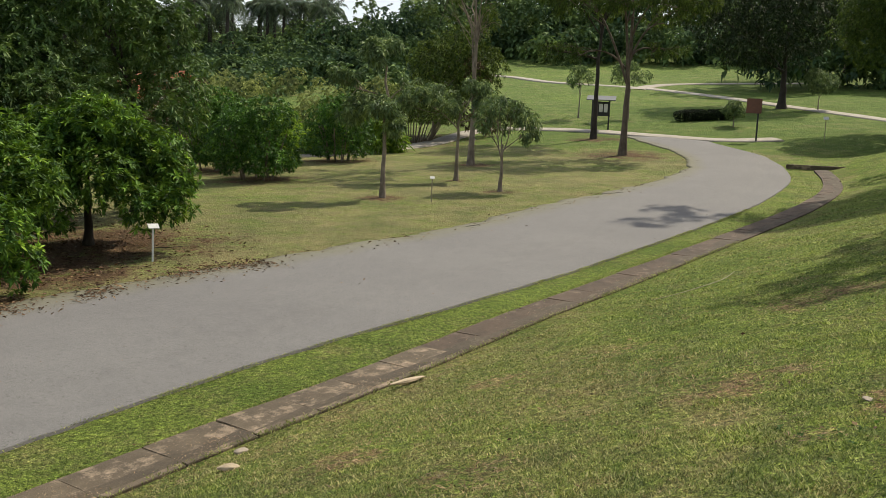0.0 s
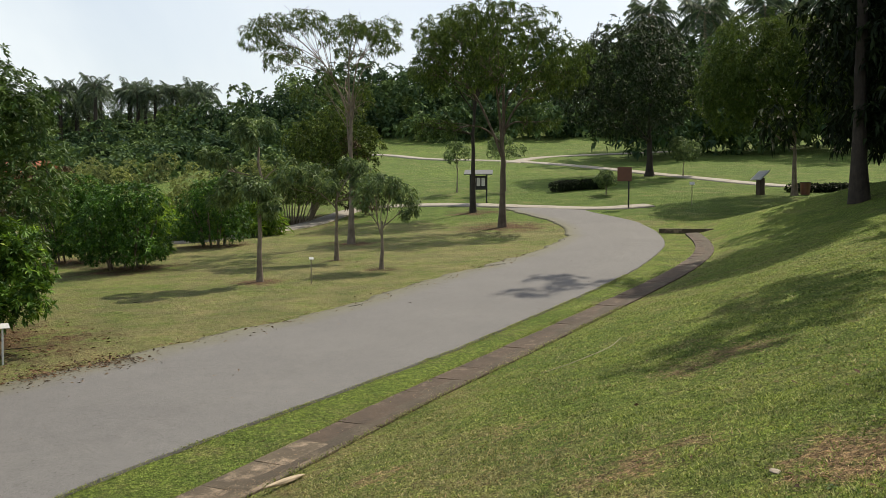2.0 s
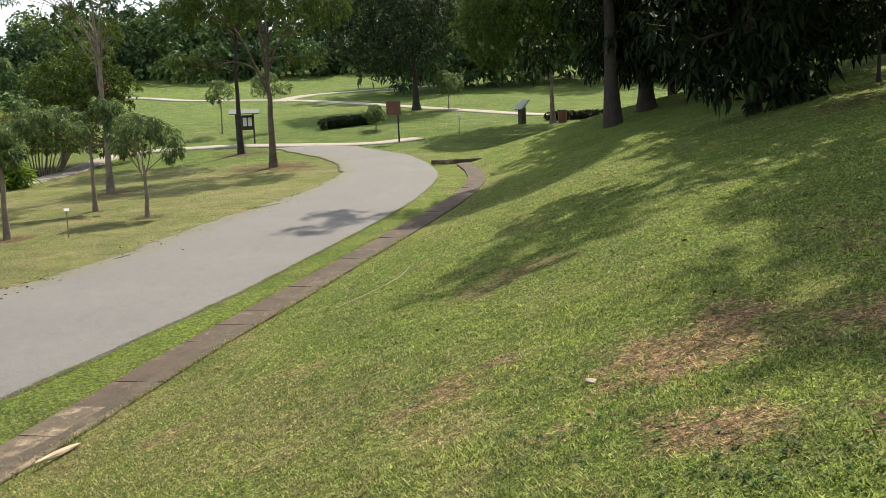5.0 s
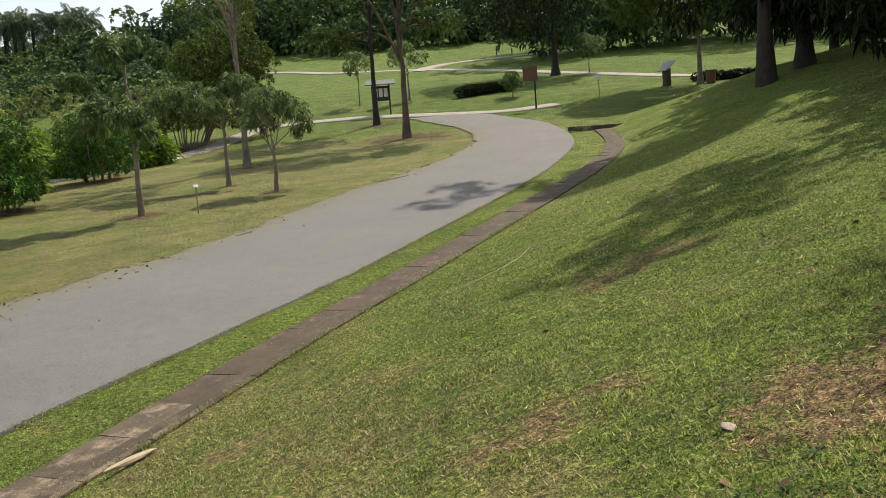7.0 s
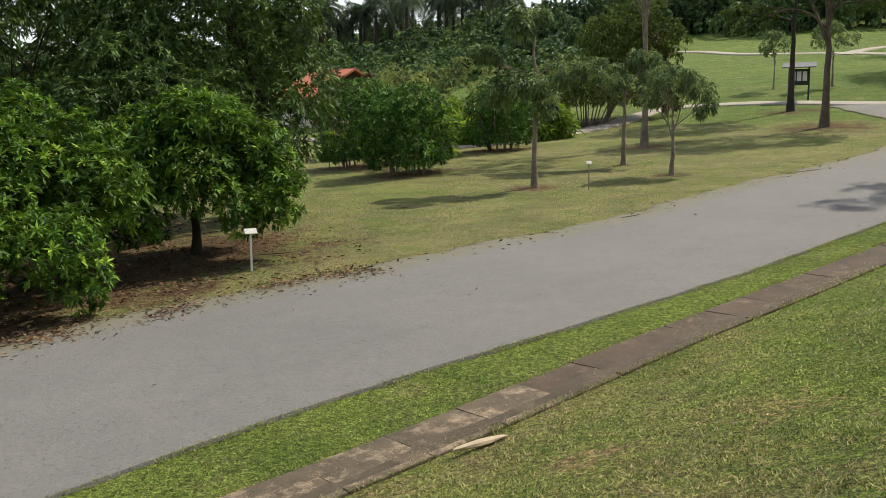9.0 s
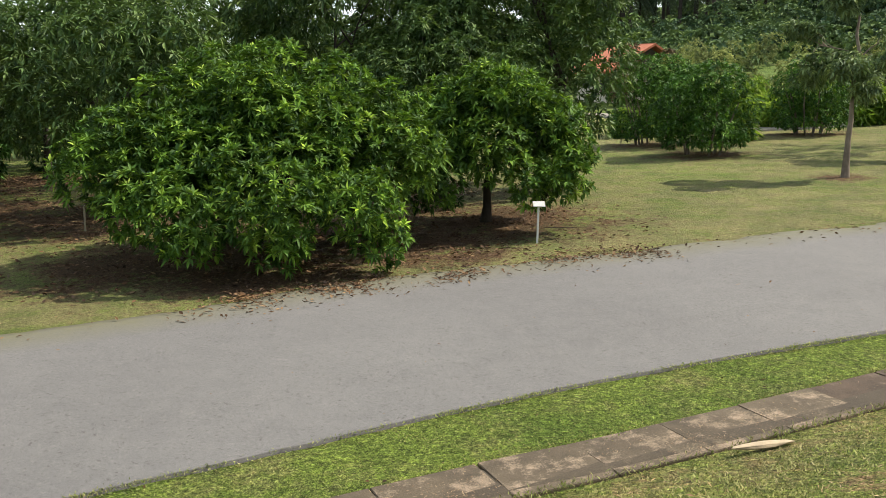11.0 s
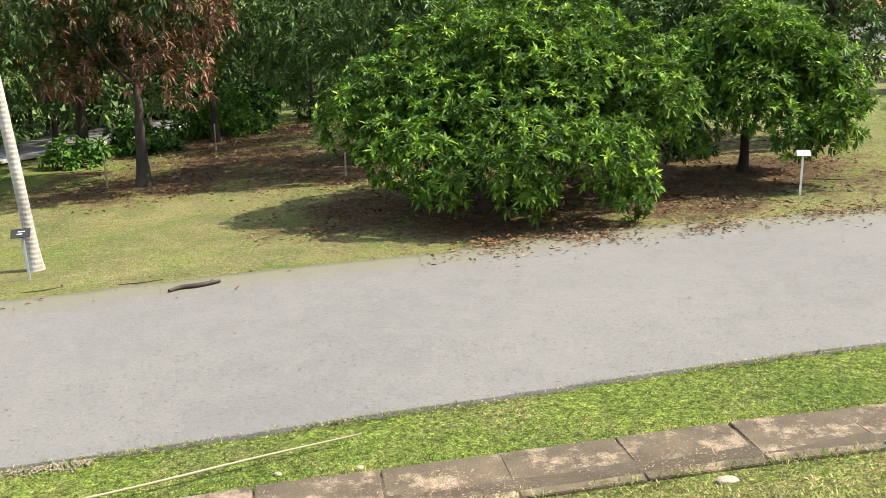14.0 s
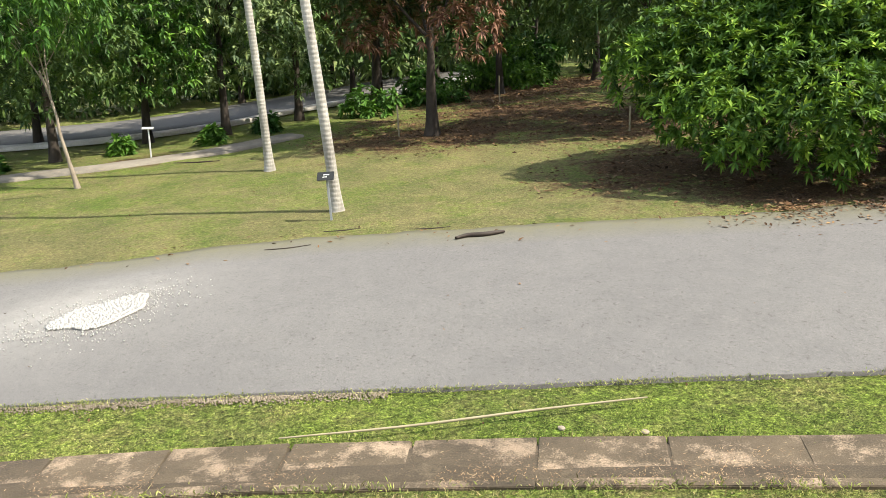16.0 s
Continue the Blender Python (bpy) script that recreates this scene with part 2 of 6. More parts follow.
GRASS = ground_material()
ASPHALT = asphalt_material("old_asphalt", 0.15)
PATH = concrete_material("pale_path", (0.22, 0.20, 0.165), (0.33, 0.305, 0.26))
SLAB = concrete_material("weathered_slab", (0.044, 0.034, 0.021), (0.115, 0.09, 0.058), (0.31, 0.24, 0.17), 0.565)
KERB = concrete_material("pale_kerb", (0.42, 0.41, 0.38), (0.6, 0.58, 0.54), (0.66, 0.64, 0.6))
SLAB_BROWN = concrete_material("brown_slab", (0.04, 0.027, 0.017), (0.092, 0.063, 0.041), (0.2, 0.15, 0.105), 0.62)
DIRT = concrete_material("joint_dirt", (0.05, 0.038, 0.024), (0.10, 0.078, 0.05), (0.16, 0.13, 0.085), 0.6)
BLADES = leaf_material("grass_blades", [(0.0, (0.045, 0.075, 0.016)), (0.4, (0.155, 0.215, 0.052)), (0.8, (0.29, 0.36, 0.10)), (1.0, (0.46, 0.49, 0.20))], 0.55, 0.3, (0.07, 0.10, 0.0), dried=[(0.0, (0.08, 0.06, 0.028)), (0.5, (0.30, 0.24, 0.10)), (1.0, (0.58, 0.49, 0.26))])
MANGO_LEAF = leaf_material("mango_leaves", [(0.0, (0.018, 0.048, 0.014)), (0.4, (0.055, 0.125, 0.022)), (0.75, (0.14, 0.265, 0.036)), (1.0, (0.33, 0.46, 0.068))], 0.48, 0.16, (0.10, 0.16, 0), tuft=0.65)
MANGO_DULL = leaf_material("dull_mango_leaves", [(0.0, (0.033, 0.071, 0.028)), (0.5, (0.075, 0.14, 0.043)), (1.0, (0.165, 0.24, 0.08))], 0.42, 0.12, (0.0756, 0.119, 0), tuft=0.65)
MANGO_RED = leaf_material("russet_mango_leaves", [(0.0, (0.0208, 0.0468, 0.0156)), (0.5, (0.0468, 0.0832, 0.026)), (1.0, (0.0936, 0.125, 0.0416))], 0.42, 0.12, (0.0624, 0.0832, 0), 0.44,
                          [(0.0, (0.08, 0.04, 0.025)), (0.5, (0.18, 0.085, 0.055)), (1.0, (0.30, 0.17, 0.11))], tuft=0.6)
SMALL_LEAF = leaf_material("young_tree_leaves", [(0.0, (0.06, 0.105, 0.052)), (0.5, (0.14, 0.21, 0.10)), (1.0, (0.29, 0.37, 0.17))], 0.45, 0.18, (0.0768, 0.115, 0), tuft=0.65)
AIRY_LEAF = leaf_material("feathery_leaves", [(0.0, (0.026, 0.052, 0.016)), (0.5, (0.052, 0.095, 0.026)), (1.0, (0.11, 0.165, 0.042))], 0.5, 0.25, (0.08, 0.1, 0.0))
# Near-black: the darkness of crowns against the sun is put into the colour.
BACKLIT_LEAF = leaf_material("backlit_dark_leaves", [(0.0, (0.006, 0.013, 0.0055)), (0.5, (0.013, 0.025, 0.0095)), (1.0, (0.03, 0.048, 0.018))], 0.62, 0.05, (0.016, 0.024, 0))
BUSH_LEAF = leaf_material("bush_leaves", [(0.0, (0.018, 0.056, 0.014)), (0.5, (0.055, 0.145, 0.026)), (1.0, (0.17, 0.33, 0.048))], 0.4, 0.1, (0.05, 0.11, 0), tuft=0.65)
# Paler and bluer than the leaves: distance haze is put into the colour.
HAZY_FOREST = leaf_material("hazy_forest_leaves", [(0.0, (0.026, 0.056, 0.038)), (0.35, (0.06, 0.11, 0.056)), (0.7, (0.115, 0.18, 0.07)), (1.0, (0.21, 0.29, 0.095))], 0.8, 0.12, (0.02, 0.03, 0.0), broad=0.11, clump=0.4, tuft=0.62)
LAWN_LEAF = leaf_material("deep_green_leaves", [(0.0, (0.012, 0.024, 0.012)), (0.5, (0.026, 0.046, 0.02)), (1.0, (0.06, 0.085, 0.036))], 0.45, 0.08, (0.02, 0.03, 0), tuft=0.5)
OLIVE_LEAF = leaf_material("olive_leaves", [(0.0, (0.035, 0.062, 0.015)), (0.5, (0.085, 0.13, 0.03)), (1.0, (0.19, 0.25, 0.055))], 0.6, 0.14, (0.03, 0.05, 0.0), broad=0.3, clump=1.2)
FERN = leaf_material("bright_arching_leaves", [(0.0, (0.06, 0.13, 0.022)), (0.5, (0.13, 0.24, 0.035)), (1.0, (0.26, 0.38, 0.06))], 0.45, 0.35, (0.1, 0.14, 0.0))
RED_SHRUB = leaf_material("reddish_shrub_leaves", [(0.0, (0.07, 0.055, 0.035)), (0.5, (0.13, 0.10, 0.06)), (1.0, (0.20, 0.16, 0.09))], 0.6, 0.2, (0.03, 0.02, 0.0), broad=0.2, clump=0.7)
WEED = leaf_material("broad_weed_leaves", [(0.0, (0.03, 0.07, 0.018)), (0.5, (0.065, 0.13, 0.03)), (1.0, (0.12, 0.21, 0.05))], 0.5, 0.3, (0.05, 0.08, 0.0))
# Blue-grey tint: the haze over the ridge palms, painted into the fronds.
HAZY_PALM = leaf_material("hazy_palm_fronds", [(0.0, (0.045, 0.078, 0.06)), (0.5, (0.09, 0.135, 0.095)), (1.0, (0.15, 0.2, 0.125))], 0.5, 0.2, (0.04, 0.06, 0.0))
DRY_SHRUB = leaf_material("pale_scrub_leaves", [(0.0, (0.14, 0.18, 0.07)), (0.5, (0.22, 0.265, 0.11)), (1.0, (0.33, 0.37, 0.16))], 0.7, 0.3, (0.05, 0.06, 0.0), broad=0.2, clump=0.7)
LITTER = leaf_material("fallen_leaves", [(0.0, (0.05, 0.028, 0.017)), (0.5, (0.125, 0.07, 0.042)), (1.0, (0.25, 0.17, 0.11))], 0.7, 0.08, (0.04, 0.02, 0.0))
BARK = bark_material("grey_brown_bark", (0.11, 0.085, 0.062), (0.27, 0.215, 0.165))
BARK_BROWN = bark_material("brown_bark", (0.06, 0.042, 0.03), (0.15, 0.115, 0.085))
BARK_DARK = bark_material("dark_bark", (0.018, 0.014, 0.011), (0.055, 0.042, 0.033))
BARK_PALE = bark_material("pale_bark", (0.15, 0.12, 0.09), (0.33, 0.28, 0.22))
PALM_BARK = bark_material("ringed_palm_bark", (0.17, 0.155, 0.135), (0.46, 0.44, 0.40), 3.0, 4.2)
DULL_ROOF = plain("dull_grey_roof", (0.12, 0.13, 0.14), 0.8, 0.0, 0.25)
WHITE = plain("white_paint", (0.72, 0.72, 0.70), 0.5, 0, 0.12)
GREY_METAL = plain("galvanised_metal", (0.30, 0.32, 0.34), 0.6, 0.0, 0.2)
PALE_PLATE = plain("weathered_plate", (0.50, 0.50, 0.48), 0.5, 0, 0.2)
BROWN_BOARD = plain("brown_sign_paint", (0.15, 0.055, 0.03), 0.5, 0, 0.25)
BLACK = plain("dark_metal", (0.02, 0.022, 0.022), 0.5, 0.2, 0.3)
ROOF_TILE = plain("orange_roof_tiles", (0.42, 0.13, 0.06), 0.75, 0, 0.3)
PLASTER = plain("cream_plaster", (0.55, 0.50, 0.42), 0.85, 0, 0.15)
DARK_WOOD = plain("dark_timber", (0.055, 0.035, 0.022), 0.7, 0, 0.3)
DRIFT = plain("bleached_wood", (0.38, 0.30, 0.20), 0.8, 0, 0.25, 14)
BAMBOO = plain("dry_stalk", (0.30, 0.26, 0.17), 0.7, 0, 0.2, 14)
DARK_FROND = plain("dry_dark_sheath", (0.03, 0.02, 0.014), 0.7, 0, 0.35, 14)
GRAVEL = plain("white_gravel", (0.45, 0.44, 0.41), 0.85, 0, 0.25, 40)
STONE = plain("dull_stone", (0.30, 0.25, 0.19), 0.85, 0, 0.3, 10)
GRIT = plain("tan_grit", (0.27, 0.225, 0.165), 0.9, 0, 0.3, 30)
STRAW = leaf_material("dry_clippings", [(0.0, (0.22, 0.13, 0.085)), (0.5, (0.44, 0.30, 0.20)), (1.0, (0.62, 0.48, 0.33))], 0.8, 0.1, (0.02, 0.01, 0.0))

# ---------------------------------------------------------------- terrain
U_X, U_Y = 0.643, 0.767
DRAIN = [(-14.5, -14.0), (-9.2, -4.5), (-6.9, -0.6), (-5.38, 2.3), (-4.6, 3.7), (-3.58, 5.28), (-2.5, 6.82), (-1.86, 7.76), (-0.95, 8.98), (0.2, 10.65),
         (0.9, 11.7), (1.95, 13.25), (2.95, 14.6), (4.44, 16.7), (8.6, 22.6), (11.3, 26.6), (13.9, 31.1), (15.6, 35.2), (16.9, 39.4)]
BANK_TOE = DRAIN + [(18.2, 42.5), (21.5, 46.0), (28.0, 49.0), (40.0, 52.0), (70.0, 56.0)]
ROAD_RIGHT = [(-17.0, -14.0), (-11.2, -4.8), (-7.51, 2.07), (-5.46, 5.42), (-3.97, 7.8), (-2.85, 9.62), (-1.36, 11.68), (0.15, 13.52), (2.25, 16.2), (3.5, 17.95),
              (8.05, 24.7), (10.8, 29.4), (13.3, 34.4), (14.6, 38.0), (15.6, 41.8), (16.1, 45.6), (15.9, 48.6), (15.4, 52.0), (15.3, 54.0)]
ROAD_LEFT = [(-22.0, -11.5), (-15.6, -3.5), (-12.6, 2.2), (-11.3, 5.9), (-9.75, 8.58), (-8.15, 11.18), (-6.9, 13.3), (-5.4, 15.2), (-4.0, 16.9), (-2.5, 18.8),
             (-0.4, 21.2), (1.5, 23.9), (3.3, 27.1), (7.7, 33.6), (10.2, 38.8), (11.5, 42.6), (12.1, 47.4), (11.9, 50.6), (11.4, 53.8), (11.0, 56.2)]


def smooth_line(points, step=0.35):
    """A smooth curve through the points, at even steps."""
    p = np.array(points, float)
    p = np.vstack([2 * p[0] - p[1], p, 2 * p[-1] - p[-2]])
    out = []
    for i in range(1, len(p) - 2):
        a, b, c, d = p[i - 1:i + 3]
        for k in np.linspace(0, 1, 24, endpoint=False):
            out.append(0.5 * (2 * b + (c - a) * k + (2 * a - 5 * b + 4 * c - d) * k * k + (3 * b - a - 3 * c + d) * k ** 3))
    out.append(p[-2])
    out = np.array(out)
    run = np.r_[0, np.cumsum(np.linalg.norm(np.diff(out, axis=0), axis=1))]
    s = np.linspace(0, run[-1], max(2, int(run[-1] / step) + 1))
    return np.stack([np.interp(s, run, out[:, k]) for k in range(out.shape[1])], 1)


TOE = smooth_line(BANK_TOE, 1.0)
ROAD_LEFT_LINE = smooth_line(ROAD_LEFT, 1.0)
ROAD_RIGHT_LINE = smooth_line(ROAD_RIGHT, 1.0)


def side_of(line, x, y):
    """Signed distance to a line: positive to its right."""
    best, sign = np.full(np.shape(x), 1e9), np.zeros(np.shape(x))
    for a, b in zip(line[:-1], line[1:]):
        d = b - a
        n = np.hypot(*d)
        k = np.clip(((x - a[0]) * d[0] + (y - a[1]) * d[1]) / n ** 2, 0, 1)
        r = np.hypot(x - a[0] - k * d[0], y - a[1] - k * d[1])
        s = np.where((x - a[0]) * d[1] - (y - a[1]) * d[0] > 0, 1.0, -1.0)
        hit = r < best
        best, sign = np.where(hit, r, best), np.where(hit, s, sign)
    return best * sign


def soft(v, width):
    """A smooth max(v, 0)."""
    return 0.5 * (v + np.sqrt(v * v + width * width)) - 0.5 * width


def ground_z(x, y):
    """Height of the ground: a gently rising park, a grass bank beside the drain and a hill behind."""
    x, y = np.asarray(x, float), np.asarray(y, float)
    u = U_X * x + U_Y * y
    z = -0.2 + 0.06 * np.clip(u, -40, 60)
    v = 0.3 * x + 0.95 * y
    z = z + 0.05 * soft(v - 46, 6) + 0.075 * soft(np.minimum(v, 190) - 60, 8) + 0.08 * (soft(np.minimum(v, 190) - 128, 10) + 5)
    d = side_of(TOE, x, y)
    z = z + 0.285 * soft(np.minimum(d, 40), 0.25) * (d > -3) - 0.10 * soft(np.minimum(d, 40) - 8, 3) - 0.14 * soft(np.minimum(d, 40) - 17, 5)
    far = np.clip((np.hypot(x, y) - 240) / 300, 0, 1)
    return z * (1 - far) + 6 * far


def gz(x, y):
    return float(ground_z(np.array([x]), np.array([y]))[0])


LATTICE = np.random.default_rng(3).random((64, 64))


def vnoise(x, y, scale, shift=0):
    """Smooth value noise from 0 to 1 over the plan."""
    x, y = np.asarray(x) * scale + shift * 7.3, np.asarray(y) * scale + shift * 3.1
    i, j = np.floor(x).astype(int), np.floor(y).astype(int)
    a, b = x - i, y - j
    a, b = a * a * (3 - 2 * a), b * b * (3 - 2 * b)
    g = lambda p, q: LATTICE[p % 64, q % 64]
    return (g(i, j) * (1 - a) + g(i + 1, j) * a) * (1 - b) + (g(i, j + 1) * (1 - a) + g(i + 1, j + 1) * a) * b

# ---------------------------------------------------------------- mesh helpers
def mesh_np(name, verts, faces, mat=None, smooth=False):
    """A mesh from arrays; faces all with the same number of corners."""
    verts, faces = np.asarray(verts, np.float32), np.asarray(faces, np.int32)
    me = bpy.data.meshes.new(name)
    me.vertices.add(len(verts))
    me.vertices.foreach_set("co", verts.ravel())
    k = faces.shape[1]
    me.loops.add(faces.size)
    me.loops.foreach_set("vertex_index", faces.ravel())
    me.polygons.add(len(faces))
    me.polygons.foreach_set("loop_start", np.arange(0, faces.size, k, dtype=np.int32))
    if smooth:
        me.polygons.foreach_set("use_smooth", np.ones(len(faces), bool))
    me.update(calc_edges=True)
    if mat:
        me.materials.append(mat)
    return me


def part(name, data, mat, parent, label=""):
    """Link a bmesh or mesh as one object under a thing or a part."""
    if isinstance(data, bmesh.types.BMesh):
        me = bpy.data.meshes.new(name)
        data.to_mesh(me)
        data.free()
        me.materials.append(mat)
    else:
        me = data
    ob = new(name, me)
    ob.parent = parent
    return tagged(ob, label)


def thing(name, at, label, category, group="", kind="", turn=0.0):
    """An Empty at a thing's base, to parent its parts."""
    e = new(name)
    e.empty_display_size = 0.2
    e.matrix_basis = pose(*at, 0, 0, turn)
    return tagged(e, label, category, group, kind)


class Shape:
    """Collects tubes and sheets of quads into one mesh."""

    def __init__(self):
        self.v, self.f, self.count = [], [], 0

    def add(self, v, f):
        self.v.append(np.asarray(v, float))
        self.f.append(np.asarray(f, int) + self.count)
        self.count += len(v)

    def tube(self, line, radii, sides=8):
        line = np.asarray(line, float)
        radii = np.broadcast_to(np.asarray(radii, float), (len(line),))
        tan = np.gradient(line, axis=0)
        tan /= np.linalg.norm(tan, axis=1)[:, None] + 1e-9
        ref = np.array([1.0, 0.03, 0.0]) if abs(tan[0][0]) < 0.8 else np.array([0.0, 1.0, 0.02])
        a = np.cross(tan, ref)
        a /= np.linalg.norm(a, axis=1)[:, None] + 1e-9
        b = np.cross(tan, a)
        ang = np.arange(sides) * 2 * np.pi / sides
        ring = line[:, None] + radii[:, None, None] * (np.cos(ang)[None, :, None] * a[:, None] + np.sin(ang)[None, :, None] * b[:, None])
        n = len(line)
        i, j = np.meshgrid(np.arange(n - 1), np.arange(sides), indexing="ij")
        i, j = i.ravel(), j.ravel()
        k = (j + 1) % sides
        self.add(ring.reshape(-1, 3), np.stack([i * sides + j, i * sides + k, (i + 1) * sides + k, (i + 1) * sides + j], 1))

    def mesh(self, name, mat, smooth=True):
        return mesh_np(name, np.vstack(self.v), np.vstack(self.f), mat, smooth)


def box(bm, size, at=(0, 0, 0), turn=(0, 0, 0), bevel=0.0):
    """A bevelled box added to a bmesh; at is its middle."""
    got = bmesh.ops.create_cube(bm, size=1, matrix=pose(*at, *turn) @ Matrix.Diagonal((*size, 1)))
    if bevel:
        edges = list({e for v in got["verts"] for e in v.link_edges})
        bmesh.ops.bevel(bm, geom=edges, offset=bevel, segments=2, affect="EDGES")
    return bm


def rod(bm, radius, depth, at=(0, 0, 0), turn=(0, 0, 0), sides=12, top=None):
    bmesh.ops.create_cone(bm, cap_ends=True, segments=sides, radius1=radius, radius2=radius if top is None else top, depth=depth, matrix=pose(*at, *turn))
    return bm


def unit(v):
    return v / (np.linalg.norm(v, axis=-1, keepdims=True) + 1e-9)


def leaves(base, way, length, width, rng, droop=0.25, folded=True):
    """Leaf blades: arrays of base points and directions; folded along the rib, tips hanging."""
    n = len(base)
    length, width = np.broadcast_to(length, (n,))[:, None], np.broadcast_to(width, (n,))[:, None]
    side = unit(np.cross(way, np.array([0, 0, 1.0]) + rng.normal(0, 0.28, (n, 3))))
    up = np.cross(side, way)
    mid = base + way * length * 0.45
    tip = base + way * length
    tip[:, 2] -= (droop * length)[:, 0]
    mid[:, 2] -= (droop * 0.2 * length)[:, 0]
    lift = up * width * 0.22
    if folded:
        v = np.stack([base, mid + side * width / 2 + lift, mid, mid - side * width / 2 + lift, tip], 1).reshape(-1, 3)
        f = np.array([[0, 2, 1], [0, 3, 2], [1, 2, 4], [2, 3, 4]])
        k = 5
    else:
        v = np.stack([base, mid + side * width / 2 + lift, tip, mid - side * width / 2 + lift], 1).reshape(-1, 3)
        f = np.array([[0, 2, 1], [0, 3, 2]])
        k = 4
    return v, (f[None] + k * np.arange(n)[:, None, None]).reshape(-1, 3)


def rosettes(points, out, count, length, width, rng, droop=0.3, spread=(40, 110), up=0.55, folded=True, stem=0.45):
    """Whorls of leaves at shoot tips."""
    n = len(points)
    axis = unit(out + np.array([0, 0, up]) + rng.normal(0, 0.35, (n, 3)))
    a = unit(np.cross(axis, rng.normal(0, 1, (n, 3))))
    b = np.cross(axis, a)
    az = (np.arange(count) * 2.4)[None] + rng.uniform(0, 6.28, (n, 1)) + rng.normal(0, 0.2, (n, count))
    th = np.radians(rng.uniform(*spread, (n, count)))
    way = np.cos(th)[..., None] * axis[:, None] + np.sin(th)[..., None] * (np.cos(az)[..., None] * a[:, None] + np.sin(az)[..., None] * b[:, None])
    size = rng.uniform(0.65, 1.2, (n, count)).ravel()
    base = points[:, None] - axis[:, None] * (rng.uniform(0, stem, (n, count, 1)) * length)
    way = way.reshape(-1, 3)
    way[:, 2] -= droop * 0.5
    return leaves(base.reshape(-1, 3), unit(way), length * size, width * rng.uniform(0.75, 1.2, n * count), rng, droop, folded)


def crown_mesh(v, f, leaf, shoot_count, rng, name="crown"):
    """A crown's leaves as one mesh; every shoot has a tone of its own."""
    me = mesh_np(name, v, f, leaf)
    tone = np.repeat(rng.random(shoot_count), len(v) // shoot_count)
    me.attributes.new("tone", "FLOAT", "POINT").data.foreach_set("value", tone.astype(np.float32))
    return me


def make_lobes(centre, radii, count, rng, size=(0.34, 0.55), flat=0.85):
    """Clumps of a crown: balls set on an ellipsoid, uneven in size."""
    c, r = np.array(centre, float), np.array(radii, float)
    d = unit(rng.normal(0, 1, (count, 3)))
    d[:, 2] = np.where(d[:, 2] < -0.75, -d[:, 2], d[:, 2])
    lob = c + d * r * rng.uniform(0.5, 0.74, (count, 1))
    rad = rng.uniform(*size, count) * r.mean()
    return lob, np.stack([rad, rad, rad * flat], 1)


def shoots(lob, rad, spacing, rng, floor=None, inner=0.12, bury=0.42):
    """Shoot tips over the clumps' outsides, with their outward directions; inner: share of shoots deep inside."""
    pts, out = [], []
    for c, r in zip(lob, rad):
        n = max(6, int(4 * np.pi * np.mean(r) ** 2 / spacing ** 2))
        d = unit(rng.normal(0, 1, (n, 3)))
        k = rng.uniform(0.80, 1.14, (n, 1))
        deep = rng.random((n, 1)) < inner
        k = np.where(deep, rng.uniform(0.2, 0.8, (n, 1)), k)
        p = c + d * r * k
        inside = np.zeros(n, bool)
        for c2, r2 in zip(lob, rad):
            if c2 is not c:
                inside |= (((p - c2) / r2) ** 2).sum(1) < bury
        keep = ~inside | (deep[:, 0])
        pts.append(p[keep]), out.append(d[keep])
    pts, out = np.vstack(pts), np.vstack(out)
    if floor is not None:
        keep = pts[:, 2] > floor
        pts, out = pts[keep], out[keep]
    return pts, out


def bend(a, b, rng, sag=0.12, n=6, arch=0.12):
    """A crooked line from a to b."""
    a, b = np.array(a, float), np.array(b, float)
    k = np.linspace(0, 1, n)[:, None]
    d = np.linalg.norm(b - a)
    mid = rng.normal(0, sag * d, 3)
    return a + (b - a) * k + mid * (k * (1 - k)) * 1.6 + np.array([0, 0, 1]) * d * arch * (k * (1 - k))


